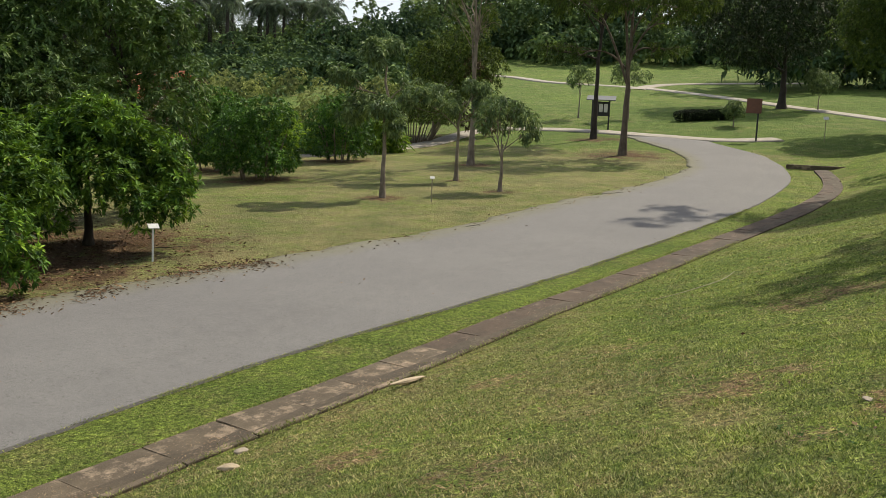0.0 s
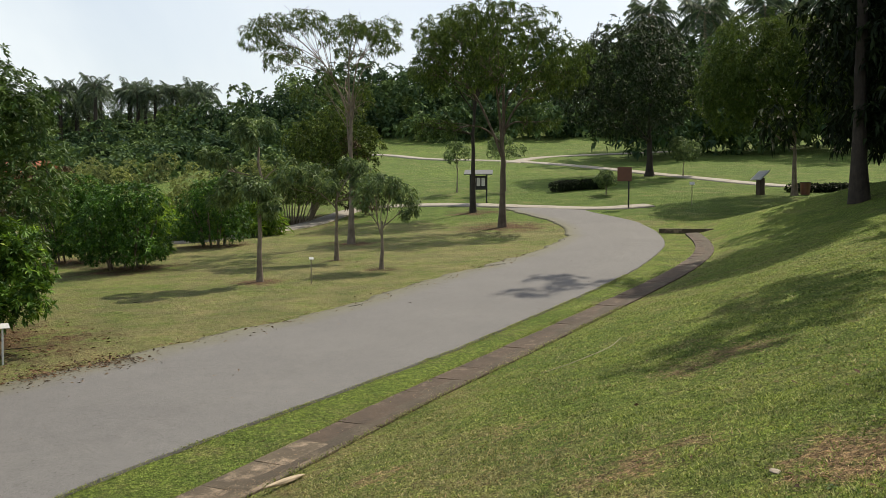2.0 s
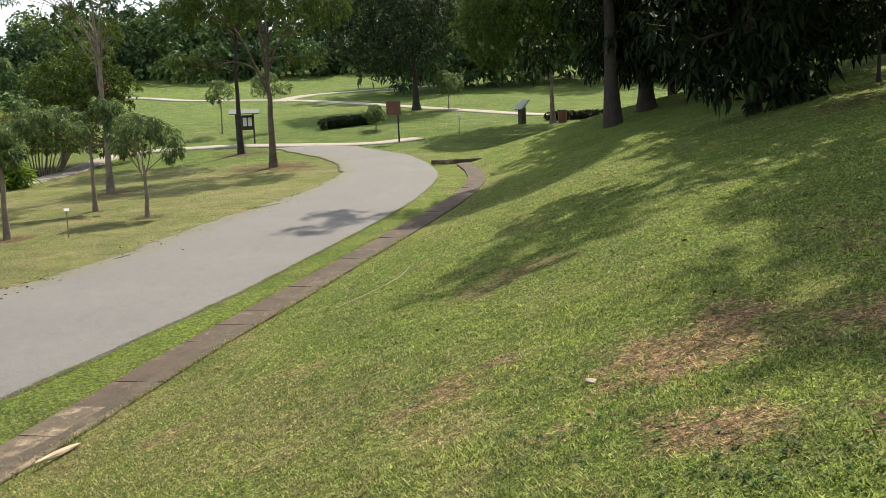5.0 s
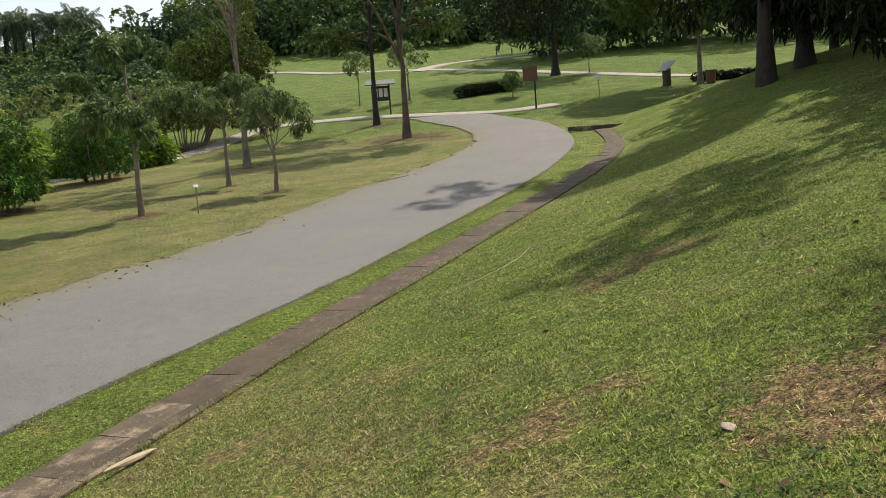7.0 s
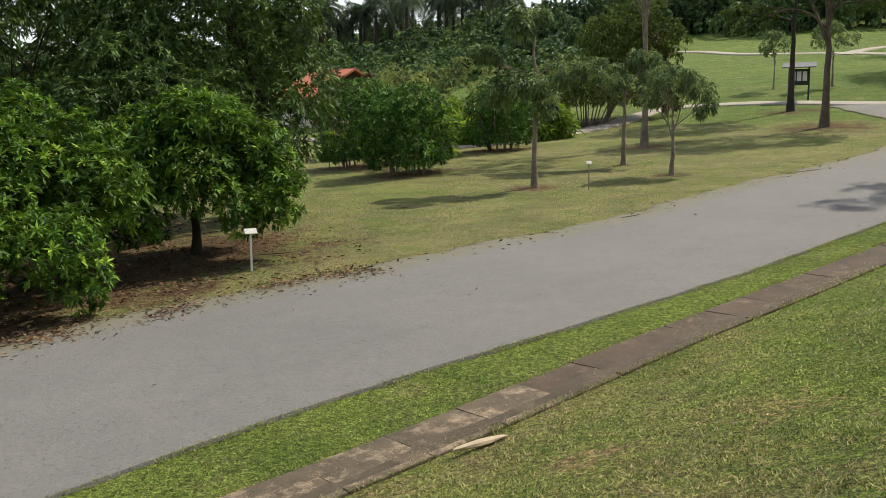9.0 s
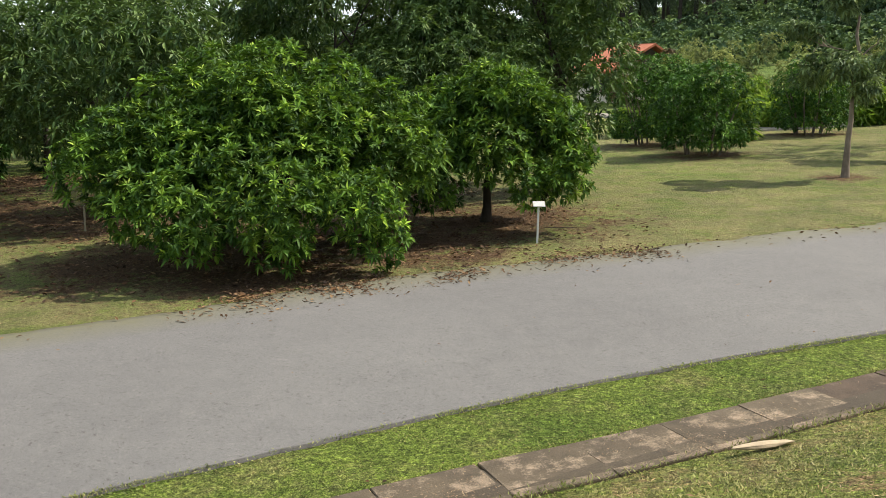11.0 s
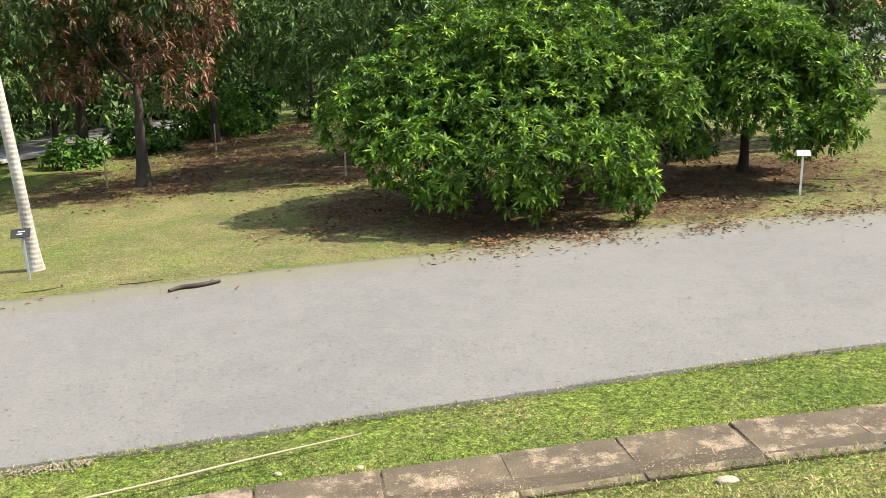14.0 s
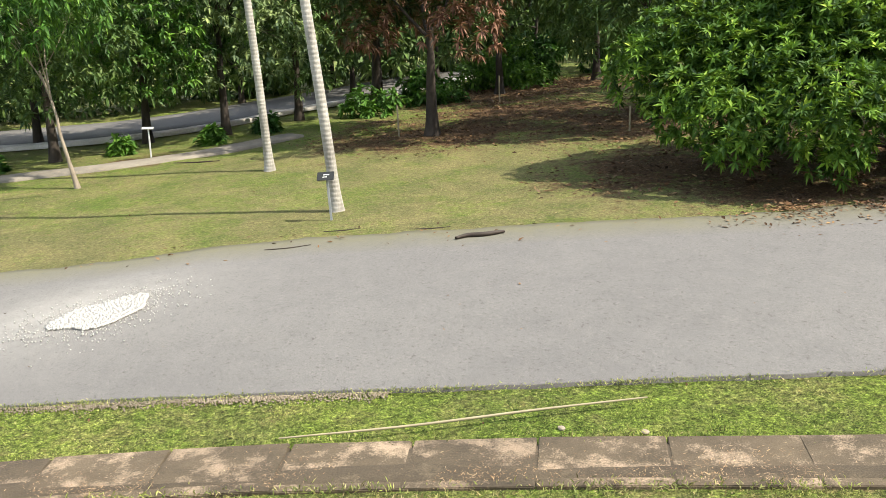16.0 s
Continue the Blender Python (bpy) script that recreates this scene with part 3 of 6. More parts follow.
def trunk_mesh(height, radius, tips, rng, mat, fork=None, lean=(0, 0), limb=0.45, flare=1.5, sides=9, twigs=2, arch=0.12):
    """A tapered trunk that forks into crooked limbs towards the crown's clumps."""
    s = Shape()
    fork = height * 0.62 if fork is None else fork
    top = np.array([lean[0], lean[1], height])
    n = 9
    k = np.linspace(0, 1, n)[:, None]
    line = np.array([0, 0, -0.12]) + (top + np.array([0, 0, 0.12])) * k + np.c_[rng.normal(0, 0.012 * height, (n, 2)), np.zeros(n)] * k
    taper = radius * (1 - 0.62 * k[:, 0])
    taper[0] *= flare
    taper[1] *= 1 + (flare - 1) * 0.25
    s.tube(line, taper, sides)
    tips = [np.array(t, float) for t in tips]
    mains = max(1, min(7, (len(tips) + 3) // 4))
    order = rng.permutation(len(tips))
    heads = [tips[k] for k in order[:mains]]
    groups = [[] for _ in heads]
    for t in tips:
        groups[int(np.argmin([np.linalg.norm(t - h) for h in heads]))].append(t)
    for group in groups:
        if not group:
            continue
        g = np.mean(group, 0)
        h = np.clip(min(rng.uniform(fork, height * 0.98), g[2] * 0.9), 0.25 * height, height * 0.98)
        at = np.array([np.interp(h, line[:, 2], line[:, j]) for j in range(3)])
        r = np.interp(h, line[:, 2], taper) * limb * 1.35 * rng.uniform(0.85, 1.15)
        path = bend(at, at + (g - at) * 0.72, rng, 0.1, 7, arch)
        s.tube(path, np.linspace(r, r * 0.5, len(path)), 7)
        for t in group:
            q = path[rng.integers(3, len(path))]
            w = bend(q, t, rng, 0.14, 5)
            s.tube(w, np.linspace(r * 0.42, r * 0.14, len(w)), 5)
            for _ in range(twigs):
                a = w[rng.integers(2, len(w))]
                b = t + rng.normal(0, min(0.4, 0.12 * np.linalg.norm(t - at)) + 0.03, 3)
                x = bend(a, b, rng, 0.15, 4)
                s.tube(x, np.linspace(r * 0.2, r * 0.07, len(x)), 4)
    return s.mesh("trunk", mat)


def tree(name, x, y, label, category, crown, trunk, leaf, bark, leaf_size, seed, whorl=8, spacing=0.35, droop=0.3,
         group="", inner=0.12, folded=True, floor=0.15, spread=(40, 110), lobe=(0.34, 0.55), up=0.55, limbs=9, twigs=2, flat=0.85, extra=(), stem=0.45, bury=0.42, fork=None, thin=None, arch=0.12):
    """A tree. crown: list of (centre, radii, clumps) from its base; trunk: height, radius, (lean)."""
    rng = np.random.default_rng(seed)
    base = (x, y, gz(x, y))
    e = thing(name, base, label, category, group)
    lob, rad = [], []
    for c, r, n in crown:
        a, b = make_lobes(c, r, n, rng, lobe, flat)
        lob.append(a), rad.append(b)
    for c, r in extra:
        lob.append(np.array([c], float)), rad.append(np.array([[r, r, r * 0.9]], float))
    lob, rad = np.vstack(lob), np.vstack(rad)
    pts, out = shoots(lob, rad, spacing, rng, floor, inner, bury)
    if thin:                                    # thinned to lighten its shadow: above a height, its share, before an x
        keep = (pts[:, 2] < thin[0]) | (pts[:, 0] > thin[2]) | (rng.random(len(pts)) < thin[1])
        pts, out = pts[keep], out[keep]
    v, f = rosettes(pts, out, whorl, leaf_size[0], leaf_size[1], rng, droop, spread, up, folded, stem)
    pick = lob[rng.permutation(len(lob))[:limbs]]
    lean = trunk[2] if len(trunk) > 2 else (0, 0)
    part("trunk", trunk_mesh(trunk[0], trunk[1], pick, rng, bark, fork=fork, lean=lean, twigs=twigs, arch=arch), bark, e)
    part("crown", crown_mesh(v, f, leaf, len(pts), rng), leaf, e)
    return e

# ---------------------------------------------------------------- ground, road, paths, drain
MANGO_FEET = [(-10.6, 15.4, 4.4), (-11.4, 12.8, 2.4), (-7.8, 18.9, 3.2), (-7.2, 16.2, 1.9), (-16.8, 16.9, 4.4), (-19.4, 12.1, 3.2), (-26.7, 18.3, 4.5), (-26.5, 22.0, 4.0), (-8.8, 13.2, 2.2), (-13.5, 21.5, 4.0), (-21.5, 16.0, 4.0)]
BUSH_FEET = [(-10.2, 37.6, 2.4), (-7.2, 33.6, 2.3), (-5.3, 43.4, 2.3), (-2.0, 28.4, 1.0), (-2.4, 55.0, 5.0), (9.1, 46.6, 3.0), (8.9, 55.2, 2.0), (1.1, 41.2, 1.6), (0.4, 34.0, 0.7), (1.9, 30.5, 0.8), (-22.3, 5.6, 1.3), (-23.3, 12.0, 1.6)]


def spaced(fine_lo, fine_hi, step, lo, hi, grow=1.09):
    a = list(np.arange(fine_lo, fine_hi, step))
    s, left, right = step, [], []
    v = fine_lo
    while v > lo:
        s *= grow
        v -= s
        left.append(v)
    s, v = step, a[-1]
    while v < hi:
        s *= grow
        v += s
        right.append(v)
    return np.array(left[::-1] + a + right)


def blob_field(x, y, feet):
    k = np.zeros(np.shape(x))
    for fx, fy, r in feet:
        k = np.maximum(k, np.clip(1.35 - np.hypot(x - fx, y - fy) / r, 0, 1))
    return k


def fields(x, y):
    """How bare and how dry the lawn is."""
    soil = 0.95 * blob_field(x, y, MANGO_FEET)
    soil = np.maximum(soil, 0.8 * blob_field(x, y, BUSH_FEET))
    soil = np.maximum(soil, 0.55 * blob_field(x, y, [(16.5, 15.0, 4.0)]))
    d = side_of(TOE, x, y)
    left = side_of(ROAD_LEFT_LINE, x, y)
    dry = np.where(d > 0, 0.08, np.where(d > -2.4, 0.10, 0.74))
    dry = dry + np.where((d > 0) & (d < 0.7), 0.22, 0) + np.where((d > 0) & (x < 2.2), 0.24, 0)
    dry = np.where((left < 0) & (left > -2.2), dry + 0.10, dry)
    dry = np.where(x < -20.5, dry - 0.3, dry)
    dry = np.where(0.3 * x + 0.95 * y > 50, 0.0, dry)
    return soil, dry


def thatch(x, y):
    """Where the grass has worn down to pinkish straw."""
    k = 0.95 * blob_field(x, y, [(3.25, 4.85, 0.5), (3.6, 5.0, 0.45), (3.38, 5.38, 0.3), (3.96, 5.2, 0.4), (3.52, 4.63, 0.35), (2.79, 3.8, 0.4), (2.72, 4.12, 0.25), (4.4, 4.1, 0.5), (3.9, 3.5, 0.4), (3.3, 3.0, 0.35)])
    k = np.maximum(k, 0.7 * blob_field(x, y, [(2.39, 4.56, 0.3), (2.18, 6.19, 0.5), (2.53, 6.34, 0.35), (2.97, 6.3, 0.3), (2.08, 9.0, 0.45), (2.4, 6.06, 0.4), (4.9, 10.0, 0.8), (4.2, 9.6, 0.6), (0.3, 5.2, 0.5), (-0.6, 6.4, 0.5), (-1.2, 4.4, 0.5), (0.7, 8.6, 0.5), (-1.9, 5.4, 0.5)]))
    d = side_of(TOE, x, y)
    near = np.clip(1.4 - np.hypot(x - 1.5, y - 6.0) / 9, 0, 1)
    k = np.maximum(k, np.where(d > 0, 0.16 * near, 0.0))
    return np.where((d > -0.1) & (d < 0.55), np.maximum(k, 0.34 * near), k)


def hill_shading(x, y):
    """Where the hill's grass is darkened, in patches, in place of tree shade."""
    return np.clip((0.3 * x + 0.95 * y - 44) / 10, 0, 1) * np.clip(0.55 + 0.9 * vnoise(x, y, 0.09, 3), 0, 1)


def surface_z(x, y):
    """The lawn's surface: the ground with its small humps and hollows."""
    rough = np.array([noise.noise((px * 0.35, py * 0.35, 0)) * 0.05 + noise.noise((px * 1.7, py * 1.7, 3)) * 0.018 for px, py in zip(x, y)])
    x, y = np.asarray(x, float), np.asarray(y, float)
    within = np.minimum(side_of(ROAD_LEFT_LINE, x, y), -side_of(ROAD_RIGHT_LINE, x, y))
    rough = rough * np.clip(-within / 0.7, 0, 1) * np.clip((np.abs(side_of(TOE, x, y)) - 0.8) / 2, 0, 1)
    return ground_z(x, y) + rough - 0.02 - 0.05 * np.clip(within / 0.3, 0, 1)


def build_ground():
    xs, ys = spaced(-15, 17, 0.26, -900, 900), spaced(-4, 33, 0.26, -700, 1100)
    gx, gy = np.meshgrid(xs, ys, indexing="ij")
    x, y = gx.ravel(), gy.ravel()
    z = surface_z(x, y)
    a, b = len(xs), len(ys)
    i, j = np.meshgrid(np.arange(a - 1), np.arange(b - 1), indexing="ij")
    i, j = i.ravel(), j.ravel()
    me = mesh_np("ground", np.stack([x, y, z], 1), np.stack([i * b + j, (i + 1) * b + j, (i + 1) * b + j + 1, i * b + j + 1], 1), GRASS, True)
    soil, dry = fields(x, y)
    for name, values in (("soil", soil), ("dry", dry), ("hill_shade", hill_shading(x, y)), ("thatch", thatch(x, y)), ("rank", np.where(side_of(TOE, x, y) > -2.6, 0.9, 0.38))):
        me.attributes.new(name, "FLOAT", "POINT").data.foreach_set("value", values.astype(np.float32))
    return tagged(new("ground", me), "mown park lawn, green with dry and bare patches", "lawn", kind="structure")




def resample(line, n):
    line = smooth_line(line, 0.2)
    run = np.r_[0, np.cumsum(np.linalg.norm(np.diff(line, axis=0), axis=1))]
    s = np.linspace(0, run[-1], n)
    return np.stack([np.interp(s, run, line[:, k]) for k in range(2)], 1)


def strip(name, left, right, mat, label, category, lift=0.03, cols=14, ragged=0.0, worn=False, camber=0.03):
    """A road or path between two edges, draped over the ground, with a real edge down into it."""
    n = len(left)
    k = np.r_[np.linspace(0, 0.9955, cols - 1), 1.0] if worn else np.linspace(0, 1, cols)
    side = unit(right - left)
    jl = np.array([noise.noise((p[0] * 0.9, p[1] * 0.9, 7)) + 0.6 * noise.noise((p[0] * 3.1, p[1] * 3.1, 9)) for p in left]) * ragged
    jr = np.array([noise.noise((p[0] * 0.9, p[1] * 0.9, 17)) + 0.6 * noise.noise((p[0] * 3.1, p[1] * 3.1, 4)) for p in right]) * ragged * 0.16
    left, right = left - side * jl[:, None], right + side * jr[:, None]
    p = left[:, None] * (1 - k)[None, :, None] + right[:, None] * k[None, :, None]
    z = ground_z(p[..., 0], p[..., 1]) + lift + camber * (1 - (2 * k - 1) ** 2)[None]
    top = np.dstack([p, z])
    lo_l, lo_r = top[:, :1].copy(), top[:, -1:].copy()
    lo_l[..., 2] -= 0.12
    lo_r[..., 2] -= 0.12
    grid = np.concatenate([lo_l, top, lo_r], 1)
    c = grid.shape[1]
    i, j = np.meshgrid(np.arange(n - 1), np.arange(c - 1), indexing="ij")
    i, j = i.ravel(), j.ravel()
    me = mesh_np(name, grid.reshape(-1, 3), np.stack([i * c + j, i * c + j + 1, (i + 1) * c + j + 1, (i + 1) * c + j], 1), mat)
    if worn:
        w = np.zeros((n, c))
        for q in range(c):
            kk = np.clip((q - 1) / (cols - 1), 0, 1)
            w[:, q] = max(0, 1 - kk / 0.2) * 1.1
        rim = np.zeros((n, c))
        rim[:, -2:] = 0.5
        me.attributes.new("rim", "FLOAT", "POINT").data.foreach_set("value", rim.ravel().astype(np.float32))
        gx, gy = grid[..., 0] + 9.55, grid[..., 1] - 3.0
        along, across = -gx * 0.45 + gy * 0.893, gx * 0.893 + gy * 0.45
        dust = 0.42 * np.exp(-(along / 1.5) ** 2 - ((across + 0.45) / 0.75) ** 2) + 0.12 * np.exp(-(along / 3.0) ** 2 - (across / 1.4) ** 2)
        me.attributes.new("dust", "FLOAT", "POINT").data.foreach_set("value", dust.ravel().astype(np.float32))
        me.attributes.new("worn", "FLOAT", "POINT").data.foreach_set("value", w.ravel().astype(np.float32))
    return tagged(new(name, me), label, category, kind="structure")


def path_strip(name, line, width, label, mat=None, lift=0.03):
    line = smooth_line(line, 0.6)
    t = unit(np.gradient(line, axis=0))
    nrm = np.stack([t[:, 1], -t[:, 0]], 1) * width / 2
    return strip(name, line - nrm, line + nrm, mat or PATH, label, "path", lift, 5, 0.12)


build_ground()
strip("road", resample(ROAD_LEFT, 330), resample(ROAD_RIGHT, 330), ASPHALT, "worn grey asphalt park road, littered along its edge", "road", 0.012, 26, 0.22, True)
path_strip("pavement", [(-14.0, 50.5), (-9.5, 46.6), (-7.2, 46.2), (-5.0, 47.6), (-1.0, 53.5), (2.0, 60.5), (6.2, 60.7), (9.7, 58.9), (12.8, 56.2), (15.5, 53.9), (17.2, 53.3), (19.6, 53.6)], 1.5, "pale concrete footpath crossing the end of the road")
path_strip("pavement", [(-12.0, 140.0), (0.0, 126.0), (7.5, 117.5), (11.8, 107.6), (20.0, 99.0), (23.8, 91.4), (26.6, 83.3), (28.8, 75.0), (30.6, 69.0), (31.8, 64.5), (34.0, 60.5), (40.0, 57.0)], 1.7, "pale footpath winding up the grass hill")
path_strip("pavement", [(19.5, 96.4), (23.0, 102.4), (28.0, 105.6), (44.0, 108.0)], 1.9, "pale branch of the hill footpath")
path_strip("pavement", [(-23.4, -14.0), (-22.8, -4.0), (-22.35, 2.4), (-22.0, 4.3), (-21.8, 6.2), (-22.15, 7.8), (-23.0, 9.6)], 0.95, "narrow pale footpath through the lawn")
path_strip("pavement", [(-36.0, -12.0), (-31.0, -2.0), (-28.6, 2.5), (-27.4, 4.8), (-27.0, 7.0), (-27.5, 9.2), (-28.7, 11.2), (-29.6, 13.4), (-31.3, 16.9), (-34.0, 21.5)], 0.5, "pale concrete kerb beside the shaded lane", KERB, 0.14)
path_strip("road", [(-40.0, -13.0), (-35.0, -3.0), (-32.3, 3.0), (-31.0, 6.0), (-31.2, 9.6), (-32.8, 13.2), (-35.0, 18.0), (-38.0, 23.0)], 5.4, "shaded asphalt lane behind the trees", ASPHALT)
path_strip("pavement", [(-44.0, 62.0), (-30.0, 59.0), (-20.0, 57.0), (-16.0, 52.8), (-13.6, 50.2)], 1.5, "pale footpath beyond the hedge bushes")


def build_drain():
    """Concrete cover slabs laid end to end over the roadside drain; each slab a piece of its own."""
    line = smooth_line(DRAIN, 0.1)
    run = np.r_[0, np.cumsum(np.linalg.norm(np.diff(line, axis=0), axis=1))]
    step, width, gap = 0.885, 0.68, 0.003
    mx, my = line[len(line) // 2]
    e = thing("drain", (mx, my, gz(mx, my)), "roadside drain covered with weathered brown concrete slabs", "drain", kind="structure")
    rng = np.random.default_rng(11)
    bms = []
    for v in range(8):
        bm = bmesh.new()
        box(bm, (step - gap, width, 0.11), (0, 0, -0.055), (0, 0, 0), 0.006)
        for q in bm.verts:
            q.co += Vector(noise.noise_vector(q.co * 2.5 + Vector((v * 9, 0, 0)))) * 0.004
        me = bpy.data.meshes.new("slab")
        bm.to_mesh(me)
        bm.free()
        me.materials.append(SLAB if v < 4 else SLAB_BROWN)
        bms.append(me)
    s = float(np.interp(2.42, line[:, 0] * U_X + line[:, 1] * U_Y, run)) % step
    while s < run[-1] - step:
        a, b = (np.array([np.interp(q, run, line[:, k]) for k in range(2)]) for q in (s, s + step))
        d = unit(b - a)
        off = np.array([-d[1], d[0]]) * width / 2
        c = (a + b) / 2 + off
        ang = math.degrees(math.atan2(d[1], d[0]))
        za, zb = gz(*(a + off * 2)), gz(*(b + off * 2))
        tilt = -math.degrees(math.atan2(zb - za, step))
        ob = new("slab", bms[rng.integers(4) + (4 if U_X * c[0] + U_Y * c[1] + rng.normal(0, 0.6) > 8.6 else 0)])
        ob.parent = e
        ob.matrix_parent_inverse = e.matrix_basis.inverted()
        ob.matrix_basis = pose(c[0], c[1], (za + zb) / 2 + 0.035 + rng.normal(0, 0.003), rng.normal(0, 0.2), tilt + rng.normal(0, 0.15), ang + rng.normal(0, 0.15))
        s += step
    t = unit(np.gradient(line, axis=0))                  # earth that has filled the joints
    nrm = np.stack([-t[:, 1], t[:, 0]], 1)
    rows = np.stack([np.c_[line + nrm * w, ground_z(*(line + nrm * w).T) + 0.02 + (0.006 if 0.1 < w < 0.6 else -0.03)] for w in (0.03, 0.12, 0.34, 0.56, 0.65)], 1)
    m = len(line)
    i, j = (q.ravel() for q in np.meshgrid(np.arange(m - 1), np.arange(4), indexing="ij"))
    bed = part("earth_fill", mesh_np("earth_fill", rows.reshape(-1, 3), np.stack([i * 5 + j, (i + 1) * 5 + j, (i + 1) * 5 + j + 1, i * 5 + j + 1], 1), DIRT), DIRT, e, "dark earth filling the joints")
    bed.matrix_parent_inverse = e.matrix_basis.inverted()
    end, d = line[-1], unit(line[-1] - line[-6])
    bm = bmesh.new()
    box(bm, (0.24, 2.5, 0.2), (0, 0, 0), (0, 0, 0), 0.015)
    c = end + np.array([-d[1], d[0]]) * 0.55 + d * 0.3
    k = part("end_beam", bm, SLAB, e)
    k.matrix_parent_inverse = e.matrix_basis.inverted()
    k.matrix_basis = pose(c[0], c[1], gz(*c) + 0.09, 0, -2, math.degrees(math.atan2(d[1], d[0])))


build_drain()

# ---------------------------------------------------------------- mango grove beside the road
tree("mango_tree", -10.3, 15.6, "broad low mango tree with fresh bright green leaves, beside the road", "tree",
     [((0.0, -0.5, 1.9), (2.7, 2.6, 1.4), 34)], (1.5, 0.17), MANGO_LEAF, BARK_DARK, (0.165, 0.05), 101, 12, 0.16, 0.1, "mango trees", 0.3, folded=False, lobe=(0.22, 0.34), up=0.6, spread=(45, 88), stem=0.14, bury=0.72,
     extra=[((-1.3, -3.2, 1.5), 0.7), ((-1.25, -2.6, 1.95), 0.75), ((-0.2, -3.2, 1.05), 0.7), ((0.8, -3.3, 1.0), 0.7), ((1.15, -3.5, 0.6), 0.45), ((0.7, -2.3, 1.55), 0.8), ((2.0, -2.65, 1.1), 0.75), ((2.15, -2.7, 0.6), 0.5), ((1.8, -1.55, 1.45), 0.75), ((3.0, -1.65, 1.1), 0.65), ((3.3, -1.65, 0.6), 0.45),
            ((2.65, 0.05, 1.75), 0.75), ((-0.2, -0.1, 3.1), 0.8), ((0.75, 0.45, 2.8), 0.8), ((-0.9, -0.7, 2.9), 0.8), ((-1.05, -1.75, 2.4), 0.8), ((1.8, 0.45, 2.35), 0.8), ((0.6, -1.0, 2.2), 0.85), ((-0.3, -1.25, 2.3), 0.8), ((1.6, -0.65, 2.05), 0.8), ((-0.5, -2.6, 1.7), 0.75)])
tree("mango_tree", -7.8, 19.1, "glossy mid-green mango tree on a bare dark trunk beside the road", "tree",
     [((0.1, 0.0, 2.1), (2.1, 2.0, 1.3), 26)], (1.6, 0.11), MANGO_LEAF, BARK_DARK, (0.17, 0.054), 102, 12, 0.165, 0.12, "mango trees", 0.35, folded=False, lobe=(0.25, 0.36), up=0.55, spread=(45, 90), stem=0.14, bury=0.72,
     extra=[((0.0, -2.2, 1.0), 0.6), ((0.0, -1.4, 1.9), 0.65), ((0.4, -1.1, 2.4), 0.6), ((0.9, -0.8, 2.6), 0.6), ((1.3, -0.6, 2.0), 0.65), ((1.7, -0.4, 2.1), 0.55), ((2.0, -0.6, 1.6), 0.55), ((2.1, -0.9, 1.1), 0.5), ((1.7, -1.3, 0.95), 0.5), ((0.9, -1.5, 1.6), 0.65), ((-1.2, -1.0, 1.3), 0.65)])
tree("mango_tree", -10.4, 21.6, "mid-green mango tree standing between the low and the tall ones", "tree",
     [((0.0, 0.0, 2.9), (2.7, 2.4, 1.9), 34)], (2.0, 0.13), MANGO_DULL, BARK_DARK, (0.18, 0.048), 103, 11, 0.23, 0.15, "mango trees", 0.3, folded=False, lobe=(0.22, 0.34), up=0.6, spread=(48, 90), stem=0.15, bury=0.7)
tree("mango_tree", -16.8, 16.9, "mango tree with bluish dull green leaves behind the bright one", "tree",
     [((0.2, -0.2, 3.3), (3.9, 3.7, 2.3), 38)], (2.2, 0.17), MANGO_DULL, BARK_DARK, (0.22, 0.056), 104, 10, 0.32, 0.22, "mango trees", 0.25, folded=False, lobe=(0.2, 0.32), spread=(50, 95), stem=0.15, bury=0.65)
tree("mango_tree", -19.4, 12.1, "mango tree with russet new leaves hanging among dark green", "tree",
     [((-0.3, 0.3, 3.7), (3.9, 3.7, 2.2), 38)], (2.6, 0.17), MANGO_RED, BARK_DARK, (0.22, 0.056), 105, 10, 0.32, 0.35, "mango trees", 0.25, folded=False, lobe=(0.2, 0.32), spread=(50, 95), stem=0.15, bury=0.65)
tree("mango_tree", -26.7, 18.3, "dark mango tree with a low forked trunk", "tree",
     [((0, 0, 4.1), (4.0, 4.0, 2.7), 30)], (2.2, 0.16), MANGO_DULL, BARK_DARK, (0.24, 0.065), 106, 9, 0.4, 0.35, "mango trees", 0.2, folded=False, lobe=(0.22, 0.34), spread=(50, 95), stem=0.15, bury=0.65)
tree("mango_tree", -27.0, 22.6, "dark mango tree over a bare shaded floor", "tree",
     [((0, 0, 4.3), (4.0, 4.0, 2.8), 30)], (2.2, 0.17), MANGO_DULL, BARK_DARK, (0.24, 0.065), 107, 9, 0.4, 0.35, "mango trees", 0.2, folded=False, lobe=(0.22, 0.34), spread=(50, 95), stem=0.15, bury=0.65)
tree("mango_tree", -27.9, 14.2, "dark mango tree with reddish patches of leaves", "tree",
     [((0, 0, 4.4), (3.6, 3.6, 2.7), 28)], (2.6, 0.24), MANGO_RED, BARK_DARK, (0.24, 0.065), 108, 9, 0.4, 0.4, "mango trees", 0.2, folded=False, lobe=(0.22, 0.34), spread=(50, 95), stem=0.15, bury=0.65)
